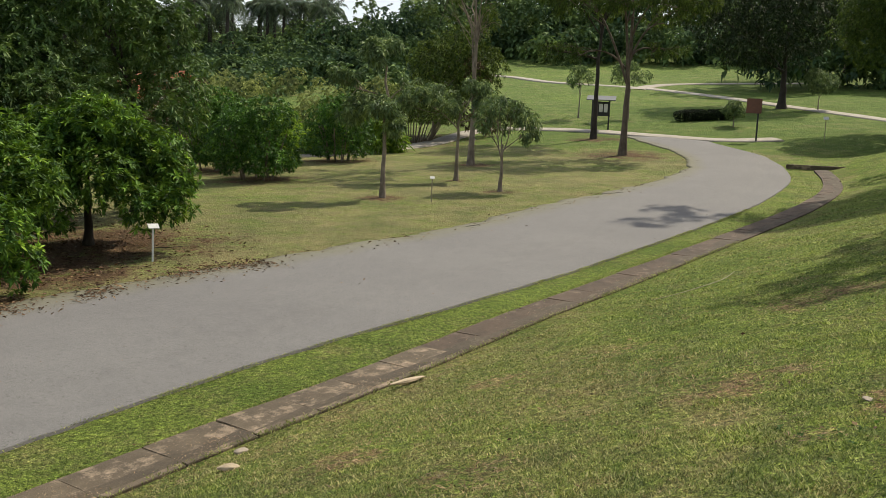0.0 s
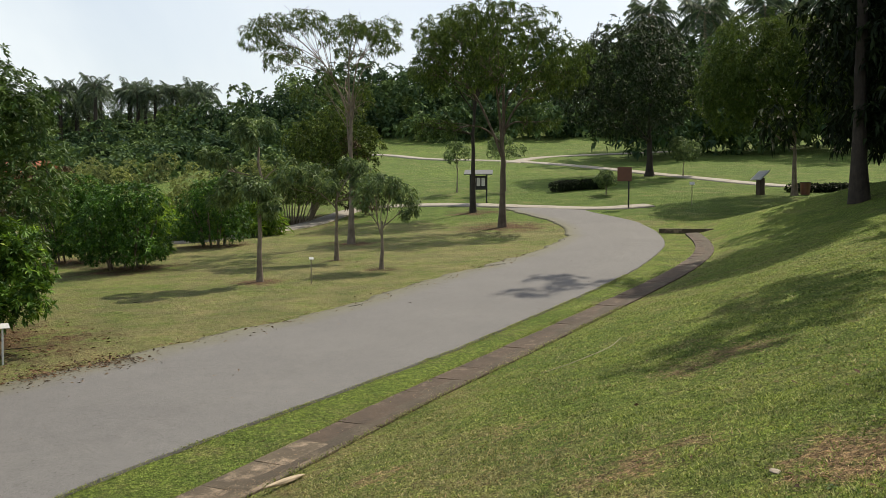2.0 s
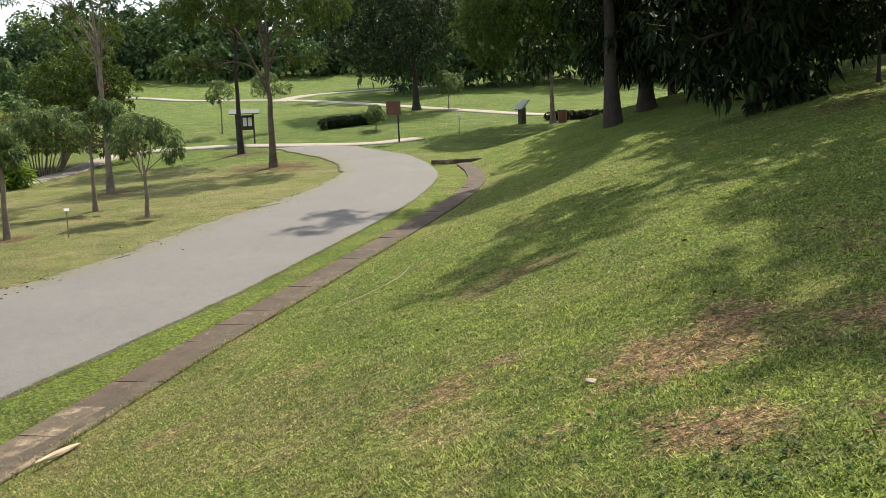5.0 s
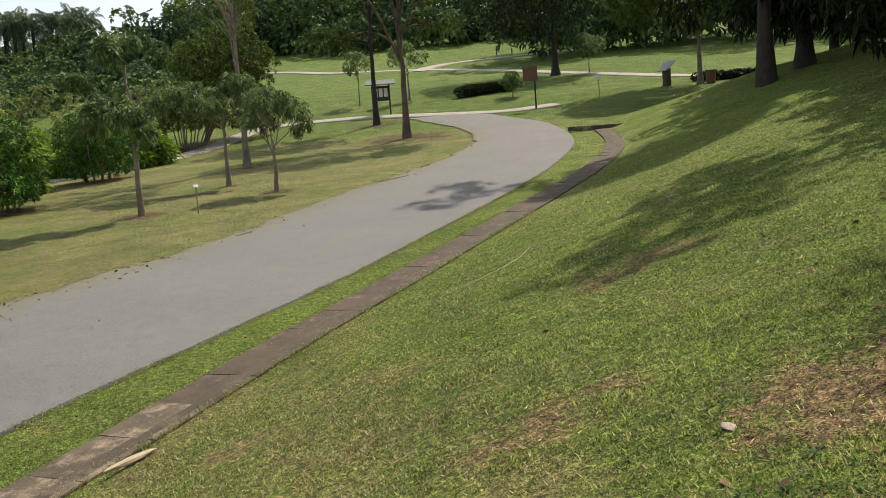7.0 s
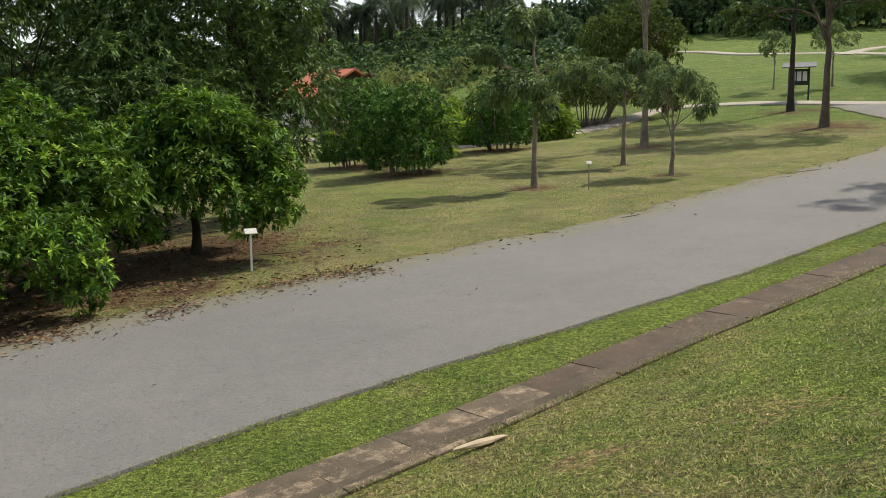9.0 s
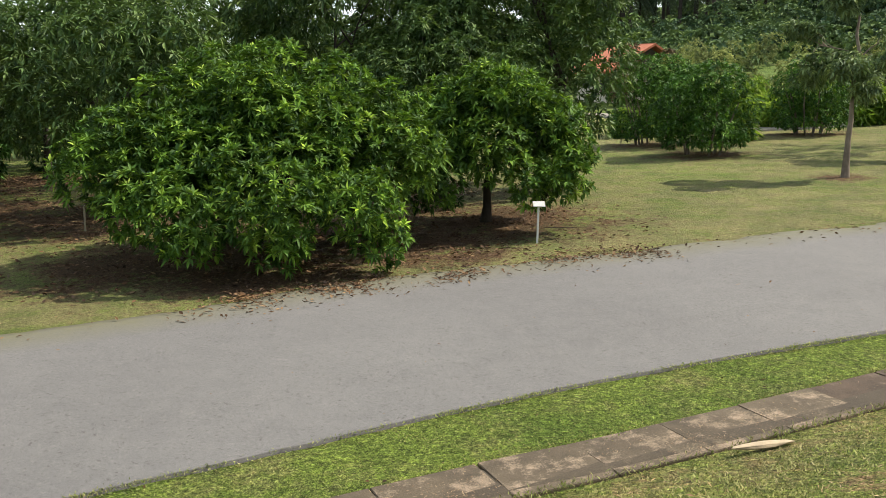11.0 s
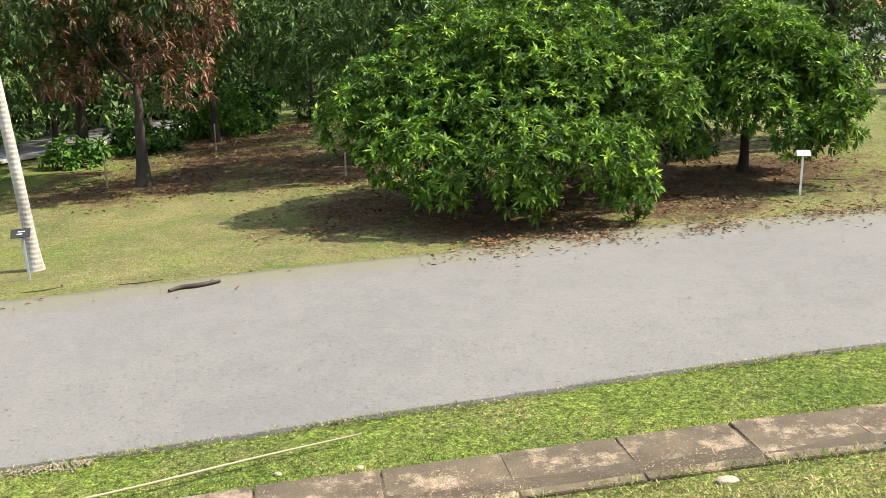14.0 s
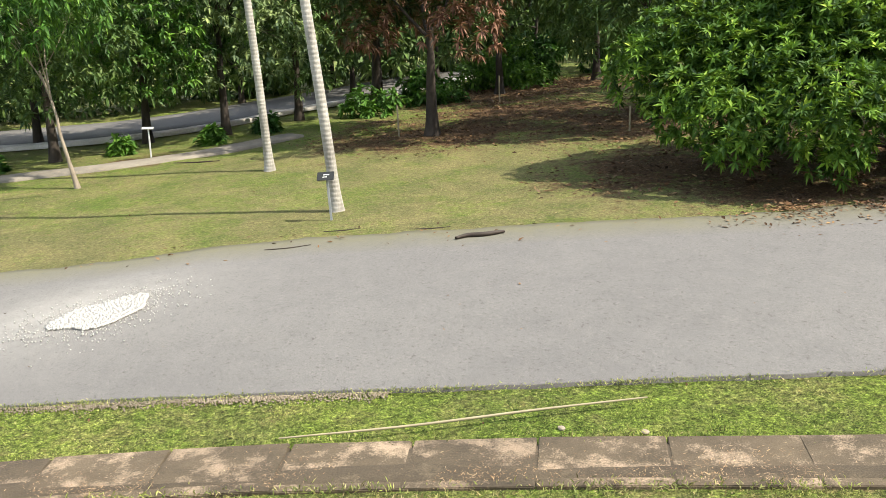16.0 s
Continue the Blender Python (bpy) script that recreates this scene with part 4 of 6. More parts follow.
tree("mango_tree", -8.6, 24.8, "tall dark mango tree rising behind the low ones", "tree",
     [((-2.0, 0, 4.6), (3.9, 3.7, 3.4), 60)], (3.0, 0.22), MANGO_DULL, BARK_DARK, (0.2, 0.062), 109, 10, 0.28, 0.2, "mango trees", 0.35, folded=False, lobe=(0.17, 0.28), up=0.8, spread=(45, 95), stem=0.2, bury=0.7,
     extra=[((1.0, -0.6, 3.0), 1.1), ((0.2, -1.2, 2.2), 1.1), ((0.6, 0.4, 4.2), 1.2), ((0.4, 0.0, 2.0), 0.9), ((0.8, -0.4, 5.2), 1.1)])
tree("mango_tree", -15.0, 23.2, "tall dark mango tree with long hanging leaves", "tree",
     [((0, 0, 4.9), (3.6, 3.5, 3.0), 34)], (2.8, 0.2), MANGO_DULL, BARK_DARK, (0.23, 0.06), 110, 10, 0.33, 0.4, "mango trees", 0.25, folded=False, lobe=(0.2, 0.32), spread=(50, 95), stem=0.15, bury=0.65)
tree("mango_tree", -21.0, 21.8, "tall dull green mango tree in the grove", "tree",
     [((0, 0, 4.6), (3.8, 3.6, 2.9), 30)], (2.6, 0.2), MANGO_DULL, BARK_DARK, (0.23, 0.06), 111, 9, 0.4, 0.35, "mango trees", 0.25, folded=False, lobe=(0.2, 0.32), spread=(50, 95), stem=0.15, bury=0.65)

# ---------------------------------------------------------------- young trees on the lawn
tree("young_tree", -2.0, 28.4, "slender young tree with drooping tiers of leaves and a pale trunk", "tree",
     [((-0.15, 0, 4.5), (0.95, 0.9, 0.7), 11), ((-1.5, 0.2, 3.7), (0.9, 0.7, 0.5), 8), ((-0.3, -0.2, 2.5), (1.25, 1.0, 0.9), 13), ((0.75, 0.3, 3.6), (0.45, 0.45, 0.35), 3)],
     (4.2, 0.085), SMALL_LEAF, BARK, (0.19, 0.058), 121, 8, 0.175, 0.35, "young lawn trees", 0.1, lobe=(0.22, 0.36), limbs=16, folded=False)
tree("young_tree", 0.4, 34.0, "slim young tree with hanging clumps of grey-green leaves", "tree",
     [((-1.1, 0, 2.9), (1.7, 1.4, 0.8), 14), ((0.4, 0.2, 3.3), (1.5, 1.2, 0.75), 11), ((1.0, 0, 2.5), (0.9, 0.8, 0.5), 6)],
     (2.9, 0.085), SMALL_LEAF, BARK, (0.19, 0.055), 122, 8, 0.22, 0.45, "young lawn trees", 0.1, lobe=(0.2, 0.32), limbs=18, folded=False)
tree("young_tree", 1.9, 30.5, "small spreading tree with thin branches and sparse leaves", "tree",
     [((0.0, 0, 2.5), (1.35, 1.2, 0.8), 18), ((0.9, -0.2, 1.9), (0.5, 0.45, 0.3), 4)],
     (1.6, 0.08), SMALL_LEAF, BARK, (0.17, 0.05), 123, 8, 0.22, 0.45, "young lawn trees", 0.08, lobe=(0.22, 0.36), limbs=18, folded=False)
tree("airy_tree", 1.1, 41.2, "tall airy tree with forked trunks and feathery leaves", "tree",
     [((-1.3, 0, 9.0), (4.9, 4.0, 1.9), 44), ((-1.0, 0, 7.0), (3.6, 3.0, 0.9), 14)],
     (6.8, 0.14), AIRY_LEAF, BARK, (0.2, 0.05), 124, 8, 0.38, 0.4, "airy trees", 0.05, lobe=(0.12, 0.2), limbs=50, twigs=3, flat=0.6, folded=False, fork=3.0, arch=0.9)
tree("airy_tree", 9.1, 46.6, "tall feathery tree with a forked brown trunk on the road bend", "tree",
     [((0.0, 0, 8.9), (5.6, 4.6, 3.6), 64), ((-3.2, 0, 5.0), (1.9, 1.4, 0.8), 7), ((1.8, 0, 5.4), (2.4, 2.0, 0.7), 8)],
     (7.0, 0.18), AIRY_LEAF, BARK_BROWN, (0.22, 0.055), 125, 8, 0.40, 0.5, "airy trees", 0.06, lobe=(0.14, 0.24), limbs=46, twigs=3, flat=0.6, folded=False, fork=3.0, arch=0.9)
tree("airy_tree", 8.9, 55.2, "slim feathery tree with two steep trunks near the notice shelter", "tree",
     [((-0.8, 0, 9.4), (4.2, 3.8, 3.6), 42), ((-2.4, 0, 5.0), (2.4, 1.8, 0.8), 9)],
     (7.6, 0.17), AIRY_LEAF, BARK_DARK, (0.24, 0.06), 126, 8, 0.38, 0.5, "airy trees", 0.06, lobe=(0.16, 0.26), limbs=34, twigs=3, flat=0.65, folded=False)


def bush(x, y, r, h, seed, label, leaf=None, stems=9, name="bush", skirt=True):
    rng = np.random.default_rng(seed)
    e = thing(name, (x, y, gz(x, y)), label, "bush", "lawn bushes")
    lob, rad = make_lobes((0, 0, h * 0.48), (r, r * 0.95, h * 0.46), 34, rng, (0.26, 0.40))
    a = np.arange(11) * 0.571 + rng.uniform(0, 0.3, 11)      # low skirts of leaves round the stems
    low = np.stack([np.cos(a) * r * 0.62, np.sin(a) * r * 0.6, rng.uniform(0.55, 0.95, 11)], 1)
    size = rng.uniform(0.42, 0.62, 11) * r / 1.9
    if skirt:
        lob, rad = np.vstack([lob, low]), np.vstack([rad, np.stack([size, size, size * 0.85], 1)])
    pts, out = shoots(lob, rad, 0.21, rng, 0.15 if skirt else 1.1, 0.12, 0.7)
    v, f = rosettes(pts, out, 8, 0.15, 0.055, rng, 0.15, (45, 100), 0.7, False, 0.3)
    for k in range(stems):
        a = rng.uniform(0, 6.28)
        foot = np.array([math.cos(a) * r * 0.3, math.sin(a) * r * 0.3, -0.1])
        top = np.array([math.cos(a) * r * 0.6, math.sin(a) * r * 0.6, h * 0.5])
        q = bend(foot, top, rng, 0.06)
        s = Shape()
        s.tube(q, np.linspace(0.045, 0.02, len(q)), 6)
        part("stem", s.mesh("stem", BARK), BARK, e)
    part("crown", crown_mesh(v, f, leaf or BUSH_LEAF, len(pts), rng), leaf or BUSH_LEAF, e)


bush(-10.2, 37.6, 2.0, 3.9, 131, "rounded dark green bush on a cluster of stems")
bush(-7.2, 33.8, 1.85, 3.6, 132, "rounded bright green bush leaning over the lawn")
bush(-5.2, 43.0, 1.75, 3.5, 133, "dense green bush on slanting stems beside the footpath")
bush(-2.2, 55.0, 3.4, 3.4, 134, "wide thicket of thin stems on bare red soil", OLIVE_LEAF, 30, skirt=False)
tree("thicket_tree", -1.0, 58.5, "wide yellow-green tree behind the thicket", "tree",
     [((1.2, 0, 4.4), (3.6, 2.9, 3.2), 44)], (2.6, 0.15), OLIVE_LEAF, BARK, (0.26, 0.09), 139, 7, 0.42, 0.3, "", 0.1, folded=False, lobe=(0.22, 0.34))
tree("lawn_tree", 27.2, 74.6, "large round dark-leaved shade tree on the grass hill", "tree",
     [((-1.6, 0, 7.6), (6.9, 6.4, 6.2), 80)], (4.2, 0.34), LAWN_LEAF, BARK_DARK, (0.34, 0.12), 141, 6, 0.6, 0.3, "", 0.14, folded=False, lobe=(0.18, 0.3), bury=0.6)
tree("small_tree", 29.6, 73.1, "small pale-leaved tree beside the big shade tree", "tree",
     [((0, 0, 2.2), (1.5, 1.4, 1.0), 12)], (1.2, 0.06), SMALL_LEAF, BARK, (0.2, 0.07), 142, 8, 0.25, 0.3, "", 0.1, folded=False)
tree("small_tree", 18.9, 60.1, "low rounded tree beside the brown sign", "tree",
     [((0, 0, 1.1), (0.95, 0.95, 0.55), 9)], (0.6, 0.05), SMALL_LEAF, BARK, (0.16, 0.06), 143, 8, 0.18, 0.3, "", 0.1, folded=False)
tree("small_tree", 9.5, 66.8, "thin sparse tree beside the notice shelter", "tree",
     [((0, 0, 2.9), (1.4, 1.3, 1.0), 14)], (2.2, 0.06), SMALL_LEAF, BARK_PALE, (0.18, 0.06), 144, 7, 0.28, 0.3, "", 0.1, folded=False, lobe=(0.25, 0.4))
tree("small_tree", 13.0, 66.0, "thin crooked tree behind the road bend", "tree",
     [((0, 0, 3.2), (1.8, 1.7, 1.1), 14)], (2.2, 0.08), SMALL_LEAF, BARK, (0.18, 0.06), 145, 7, 0.28, 0.3, "", 0.1, folded=False, lobe=(0.25, 0.4))
tree("lawn_tree", 29.7, 54.8, "tree with a slim brown trunk and a wide olive crown", "tree",
     [((-1.2, 0, 7.2), (6.4, 5.2, 4.2), 60)], (4.2, 0.19), AIRY_LEAF, BARK, (0.24, 0.07), 146, 8, 0.40, 0.35, "", 0.12, folded=False, limbs=18, lobe=(0.24, 0.36))
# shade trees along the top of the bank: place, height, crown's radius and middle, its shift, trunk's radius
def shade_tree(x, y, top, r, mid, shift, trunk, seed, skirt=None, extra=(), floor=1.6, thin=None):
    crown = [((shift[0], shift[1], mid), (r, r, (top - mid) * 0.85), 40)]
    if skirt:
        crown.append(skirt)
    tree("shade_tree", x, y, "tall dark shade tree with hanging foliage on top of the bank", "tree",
         crown, (mid, trunk), BACKLIT_LEAF, BARK_DARK, (0.4, 0.15), seed, 5, 0.6, 0.6, "bank shade trees", 0.3, folded=False, floor=floor, limbs=14, lobe=(0.24, 0.36), extra=extra, thin=thin)


# First four extra clumps: unseen, set to cast the shadow streaks on the road.
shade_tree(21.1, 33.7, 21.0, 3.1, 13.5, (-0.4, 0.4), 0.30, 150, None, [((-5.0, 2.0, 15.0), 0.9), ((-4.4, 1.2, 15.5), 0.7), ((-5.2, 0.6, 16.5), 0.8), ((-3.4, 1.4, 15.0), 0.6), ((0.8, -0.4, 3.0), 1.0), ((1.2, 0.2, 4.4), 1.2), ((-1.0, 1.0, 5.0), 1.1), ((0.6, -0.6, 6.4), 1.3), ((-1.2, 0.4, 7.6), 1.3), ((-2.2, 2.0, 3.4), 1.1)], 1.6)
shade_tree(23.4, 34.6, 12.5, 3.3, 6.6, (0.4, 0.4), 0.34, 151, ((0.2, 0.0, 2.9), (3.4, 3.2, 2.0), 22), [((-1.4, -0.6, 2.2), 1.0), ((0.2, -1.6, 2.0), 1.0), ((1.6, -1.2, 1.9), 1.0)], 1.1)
# Shifted upper crown and last five clumps: unseen, placed to shade the bank.
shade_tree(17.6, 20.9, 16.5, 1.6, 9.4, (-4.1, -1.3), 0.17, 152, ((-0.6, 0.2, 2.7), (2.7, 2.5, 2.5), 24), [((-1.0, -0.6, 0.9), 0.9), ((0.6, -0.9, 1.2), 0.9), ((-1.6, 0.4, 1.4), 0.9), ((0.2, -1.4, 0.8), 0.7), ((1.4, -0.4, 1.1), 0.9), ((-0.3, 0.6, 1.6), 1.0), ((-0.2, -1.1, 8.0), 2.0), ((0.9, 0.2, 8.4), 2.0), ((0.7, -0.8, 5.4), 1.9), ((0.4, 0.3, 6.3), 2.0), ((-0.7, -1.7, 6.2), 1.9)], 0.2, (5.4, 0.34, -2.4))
# Upper crown and extra clumps: above the view, placed to shade the bank.
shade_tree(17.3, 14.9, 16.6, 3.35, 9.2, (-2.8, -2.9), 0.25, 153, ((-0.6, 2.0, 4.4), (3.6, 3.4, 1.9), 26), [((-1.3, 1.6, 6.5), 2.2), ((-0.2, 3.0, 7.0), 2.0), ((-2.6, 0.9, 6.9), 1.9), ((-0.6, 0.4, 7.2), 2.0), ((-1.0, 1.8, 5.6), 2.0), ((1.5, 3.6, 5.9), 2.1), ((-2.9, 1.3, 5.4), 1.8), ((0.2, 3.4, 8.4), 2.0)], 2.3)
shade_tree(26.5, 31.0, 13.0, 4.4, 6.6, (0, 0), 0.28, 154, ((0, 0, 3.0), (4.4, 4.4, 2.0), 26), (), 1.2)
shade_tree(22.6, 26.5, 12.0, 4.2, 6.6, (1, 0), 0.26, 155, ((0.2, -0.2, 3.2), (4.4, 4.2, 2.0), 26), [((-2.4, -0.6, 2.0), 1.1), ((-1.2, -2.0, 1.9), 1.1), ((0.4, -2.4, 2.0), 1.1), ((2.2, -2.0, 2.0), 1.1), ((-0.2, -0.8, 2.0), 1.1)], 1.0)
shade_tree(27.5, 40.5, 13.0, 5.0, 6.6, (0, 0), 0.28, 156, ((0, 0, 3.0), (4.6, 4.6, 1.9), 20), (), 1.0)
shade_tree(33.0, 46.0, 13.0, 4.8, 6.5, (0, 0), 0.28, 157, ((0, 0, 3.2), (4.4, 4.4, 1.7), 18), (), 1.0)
# Added out of view, further along the row to the right.
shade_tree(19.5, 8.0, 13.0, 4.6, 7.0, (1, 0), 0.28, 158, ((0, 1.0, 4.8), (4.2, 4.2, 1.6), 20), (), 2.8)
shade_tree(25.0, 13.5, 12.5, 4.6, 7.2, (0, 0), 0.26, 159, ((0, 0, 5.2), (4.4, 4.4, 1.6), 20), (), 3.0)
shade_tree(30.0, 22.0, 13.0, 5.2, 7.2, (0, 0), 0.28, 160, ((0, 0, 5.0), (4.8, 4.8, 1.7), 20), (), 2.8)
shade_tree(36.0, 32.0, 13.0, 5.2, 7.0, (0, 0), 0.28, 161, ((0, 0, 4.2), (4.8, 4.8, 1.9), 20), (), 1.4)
# Added out of view, at the near end of the row.
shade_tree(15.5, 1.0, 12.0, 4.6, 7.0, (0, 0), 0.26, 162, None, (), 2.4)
for k, (x, y) in enumerate([(20.6, 19.4), (24.5, 20.5), (22.0, 16.0)]):
    tree("small_tree", x, y, "young tree standing in the sunny grass behind the bank", "tree",
         [((0, 0, 2.0), (1.3, 1.3, 0.7), 10)], (1.3, 0.07), BACKLIT_LEAF, BARK_DARK, (0.2, 0.06), 240 + k, 7, 0.32, 0.4, "", 0.1, folded=False)

# ---------------------------------------------------------------- palms on the lawn
def frond(s, base, az, length, rng, droop=0.9, leaflets=26, width=0.05, ll=0.6, rise=0.75):
    """One feather frond as leaf blades: returns vertices and faces."""
    k = np.linspace(0, 1, leaflets)
    out = np.array([math.cos(az), math.sin(az), 0])
    run = length / math.sqrt(1 + 0.6 * rise * rise)
    line = base + out * (k * run)[:, None] * (1 - 0.2 * k[:, None]) + np.array([0, 0, 1]) * (rise * run * k - droop * run * k ** 2)[:, None]
    s.tube(line[::3], np.linspace(0.03, 0.008, len(line[::3])), 3)
    side = np.array([-math.sin(az), math.cos(az), 0])
    base2 = np.repeat(line[3:], 2, 0)
    sg = np.tile([1, -1], leaflets - 3)
    way = unit(side * sg[:, None] + out * 0.55 + np.array([0, 0, -0.35]) + rng.normal(0, 0.12, (len(sg), 3)))
    size = np.repeat(np.sin(np.pi * (0.12 + 0.8 * k[3:])), 2) * ll
    return leaves(base2, way, size, width, rng, 0.35, False)


def palm(name, x, y, h, lean, r, seed, label, category, leaf, bark, fronds=14, length=2.6, group="", ll=0.6, width=0.05, rise=(-0.3, 2.2), droop=(0.4, 1.0)):
    rng = np.random.default_rng(seed)
    e = thing(name, (x, y, gz(x, y)), label, category, group)
    k = np.linspace(0, 1, 30) ** 1.6
    line = np.stack([lean[0] * k ** 1.15, lean[1] * k ** 1.15, -0.1 + (h + 0.1) * k], 1)
    rad = r * (1 - 0.35 * k) + r * 0.7 * np.exp(-k * h / 0.2)
    s = Shape()
    s.tube(line, rad, 14)
    part("trunk", s.mesh("trunk", bark), bark, e)
    v, f, n, ribs = [], [], 0, Shape()
    for i in range(fronds):
        a, b = frond(ribs, line[-1], i * 2.4 + rng.uniform(-0.2, 0.2), length * rng.uniform(0.8, 1.1), rng, rng.uniform(*droop), 20, width, ll, rng.uniform(*rise))
        v.append(a), f.append(b + n)
        n += len(a)
    part("crown", mesh_np("crown", np.vstack(v), np.vstack(f), leaf), leaf, e)
    part("rib", ribs.mesh("rib", bark), bark, e)
    return e


palm("palm_tree", -12.85, 7.15, 9.5, (-0.47, -0.97), 0.088, 161, "slender palm with a pale ringed leaning trunk", "palm", HAZY_PALM, PALM_BARK, group="lawn palms")
palm("palm_tree", -17.9, 7.5, 9.0, (-0.26, -0.54), 0.09, 162, "slender palm with a pale ringed trunk and a small tag", "palm", HAZY_PALM, PALM_BARK, group="lawn palms")
tree("young_tree", -19.5, 3.8, "thin bare-branched young tree with a slanting pale stem", "tree",
     [((-0.6, -0.4, 3.9), (2.2, 1.9, 1.5), 22)], (2.4, 0.05, (-0.5, -0.4)), BUSH_LEAF, BARK_PALE, (0.2, 0.06), 163, 8, 0.30, 0.4, "", 0.06, lobe=(0.26, 0.42), limbs=16, twigs=3)
PATH_TREES = [(-24.3, 3.7, 3.2, 2.5), (-26.0, 6.3, 3.2, 2.6), (-25.4, 8.4, 3.1, 2.4), (-26.6, 11.0, 3.4, 2.5), (-28.0, -0.8, 3.4, 2.9), (-29.6, 3.6, 3.3, 2.4), (-33.5, 15.5, 3.4, 3.2), (-37.0, 8.0, 3.3, 3.4), (-37.0, 1.0, 3.3, 3.4), (-36.0, 20.5, 3.6, 3.6),
              (-40.0, 13.0, 3.4, 3.8), (-34.0, -6.0, 3.4, 3.2), (-41.0, 5.0, 3.4, 3.8), (-45.0, 10.0, 4.0, 4.4), (-44.0, 19.0, 4.0, 4.4), (-45.0, -2.0, 4.0, 4.4), (-38.0, 27.0, 3.8, 4.0), (-34.0, 32.0, 3.8, 4.0), (-45.0, 30.0, 4.4, 4.6), (-31.5, 26.0, 3.0, 2.8), (-29.0, 31.0, 3.2, 3.2), (-38.5, 16.5, 3.6, 3.4), (-35.5, 11.5, 3.2, 2.8), (-41.0, 23.0, 3.8, 3.8)]
for k, (x, y, h, r) in enumerate(PATH_TREES):
    # Near trees get an upper crown above the view, added to shade the lane.
    near = k < 6
    tree("path_tree", x, y, "leafy green tree with a dark trunk beside the footpath" if near else "dense dark green tree beyond the shaded lane", "tree",
         [((0, 0, h * (0.88 if near else 0.84)), (r * (1.12 if near else 1), r * (1.12 if near else 1), h * (0.62 if near else 0.8)), 30)] + ([((0, 0, h * 1.75), (r, r, h * 0.6), 22)] if near else []), (h * (1.2 if near else 0.6), 0.13), (MANGO_DULL, BUSH_LEAF, SMALL_LEAF)[k % 3] if near else MANGO_DULL, BARK_DARK, (0.2, 0.075) if near else (0.46, 0.2), 170 + k, 8 if near else 6, 0.47 if near else 1.1, 0.3, "path trees", 0.12, folded=False, lobe=(0.3, 0.45), floor=0.5)


# ---------------------------------------------------------------- signs, posts, shelter, house
def label_post(x, y, h, label, plate=(0.2, 0.13), mat=None, turn=0.0, lean=0.0, name="plant_label", group="plant labels", plate_mat=None, bars=False):
    e = thing(name, (x, y, gz(x, y)), label, "plant label", group, turn=turn)
    bm = bmesh.new()
    box(bm, (0.035, 0.025, h + 0.15), (0, 0, h / 2 - 0.075), (0, lean, 0), 0.004)
    part("post", bm, mat or WHITE, e)
    bm = bmesh.new()
    box(bm, (plate[0], plate[1], 0.012), (lean * h / 57, -0.03, h + 0.02), (38, lean, 0), 0.004)
    p = part("plate", bm, plate_mat or PALE_PLATE, e)
    if bars:
        bm = bmesh.new()
        for i, (w, dx) in enumerate(((0.07, -0.01), (0.09, 0.01))):
            box(bm, (w, 0.014, 0.004), (lean * h / 57 + dx, -0.055 + 0.035 * i, h + 0.012 + 0.028 * i), (38, lean, 0))
        part("writing", bm, WHITE, p)
    return e


label_post(-5.75, 17.2, 0.68, "white plant label post beside the mango tree", (0.22, 0.14), None, 35)
label_post(-0.4, 27.4, 0.72, "pale plant label stake on the lawn", (0.14, 0.12), BAMBOO, 10)
label_post(-12.24, 6.81, 0.66, "thin stake with a dark plant label at the palm", (0.26, 0.17), GREY_METAL, 62, -3, plate_mat=BLACK, bars=True)
label_post(21.9, 52.5, 1.3, "pale label post on the grass beyond the drain", (0.3, 0.3), BAMBOO, -15)
label_post(-22.5, 5.8, 0.72, "white wooden stake with a short cross board", (0.3, 0.08), WHITE, 60)
for sx, sy, sh in ((-15.6, 15.2, 0.55), (-19.9, 11.4, 0.8), (-24.5, 17.0, 0.8), (-11.7, 38.3, 1.0)):
    e = thing("stake", (sx, sy, gz(sx, sy)), "thin pale wooden stake in the lawn", "stake", "stakes")
    bm = bmesh.new()
    rod(bm, 0.022, sh + 0.2, (0, 0, sh / 2 - 0.1), (4, 5, 0), 8)
    part("pole", bm, BAMBOO, e)


def brown_sign(x, y):
    e = thing("park_sign", (x, y, gz(x, y)), "brown park sign on a dark post beside the footpath", "sign", turn=-18)
    bm = bmesh.new()
    rod(bm, 0.05, 2.6, (0, 0, 1.1), (0, 0, 0), 12)
    part("post", bm, BLACK, e)
    bm = bmesh.new()
    box(bm, (0.85, 0.05, 0.85), (-0.25, -0.06, 2.05), (0, 0, 0), 0.012)
    part("board", bm, BROWN_BOARD, e)


def notice_shelter(x, y):
    e = thing("notice_board", (x, y, gz(x, y)), "roofed notice board on two dark posts", "notice board", turn=-12)
    for px in (-0.55, 0.55):
        bm = bmesh.new()
        box(bm, (0.1, 0.1, 2.1), (px, 0, 0.95), (0, 0, 0), 0.008)
        part("post", bm, BLACK, e)
    bm = bmesh.new()
    box(bm, (1.9, 1.1, 0.06), (0, -0.05, 2.05), (17, 0, 0), 0.01)
    part("roof", bm, DULL_ROOF, e)
    bm = bmesh.new()
    box(bm, (1.0, 0.05, 0.95), (0, 0, 1.35), (0, 0, 0), 0.008)
    b = part("board", bm, BLACK, e)
    for i in range(3):
        bm = bmesh.new()
        box(bm, (0.24, 0.012, 0.55), (-0.32 + 0.32 * i, -0.034, 1.4), (0, 0, 0), 0.002)
        part("notice", bm, WHITE, b)


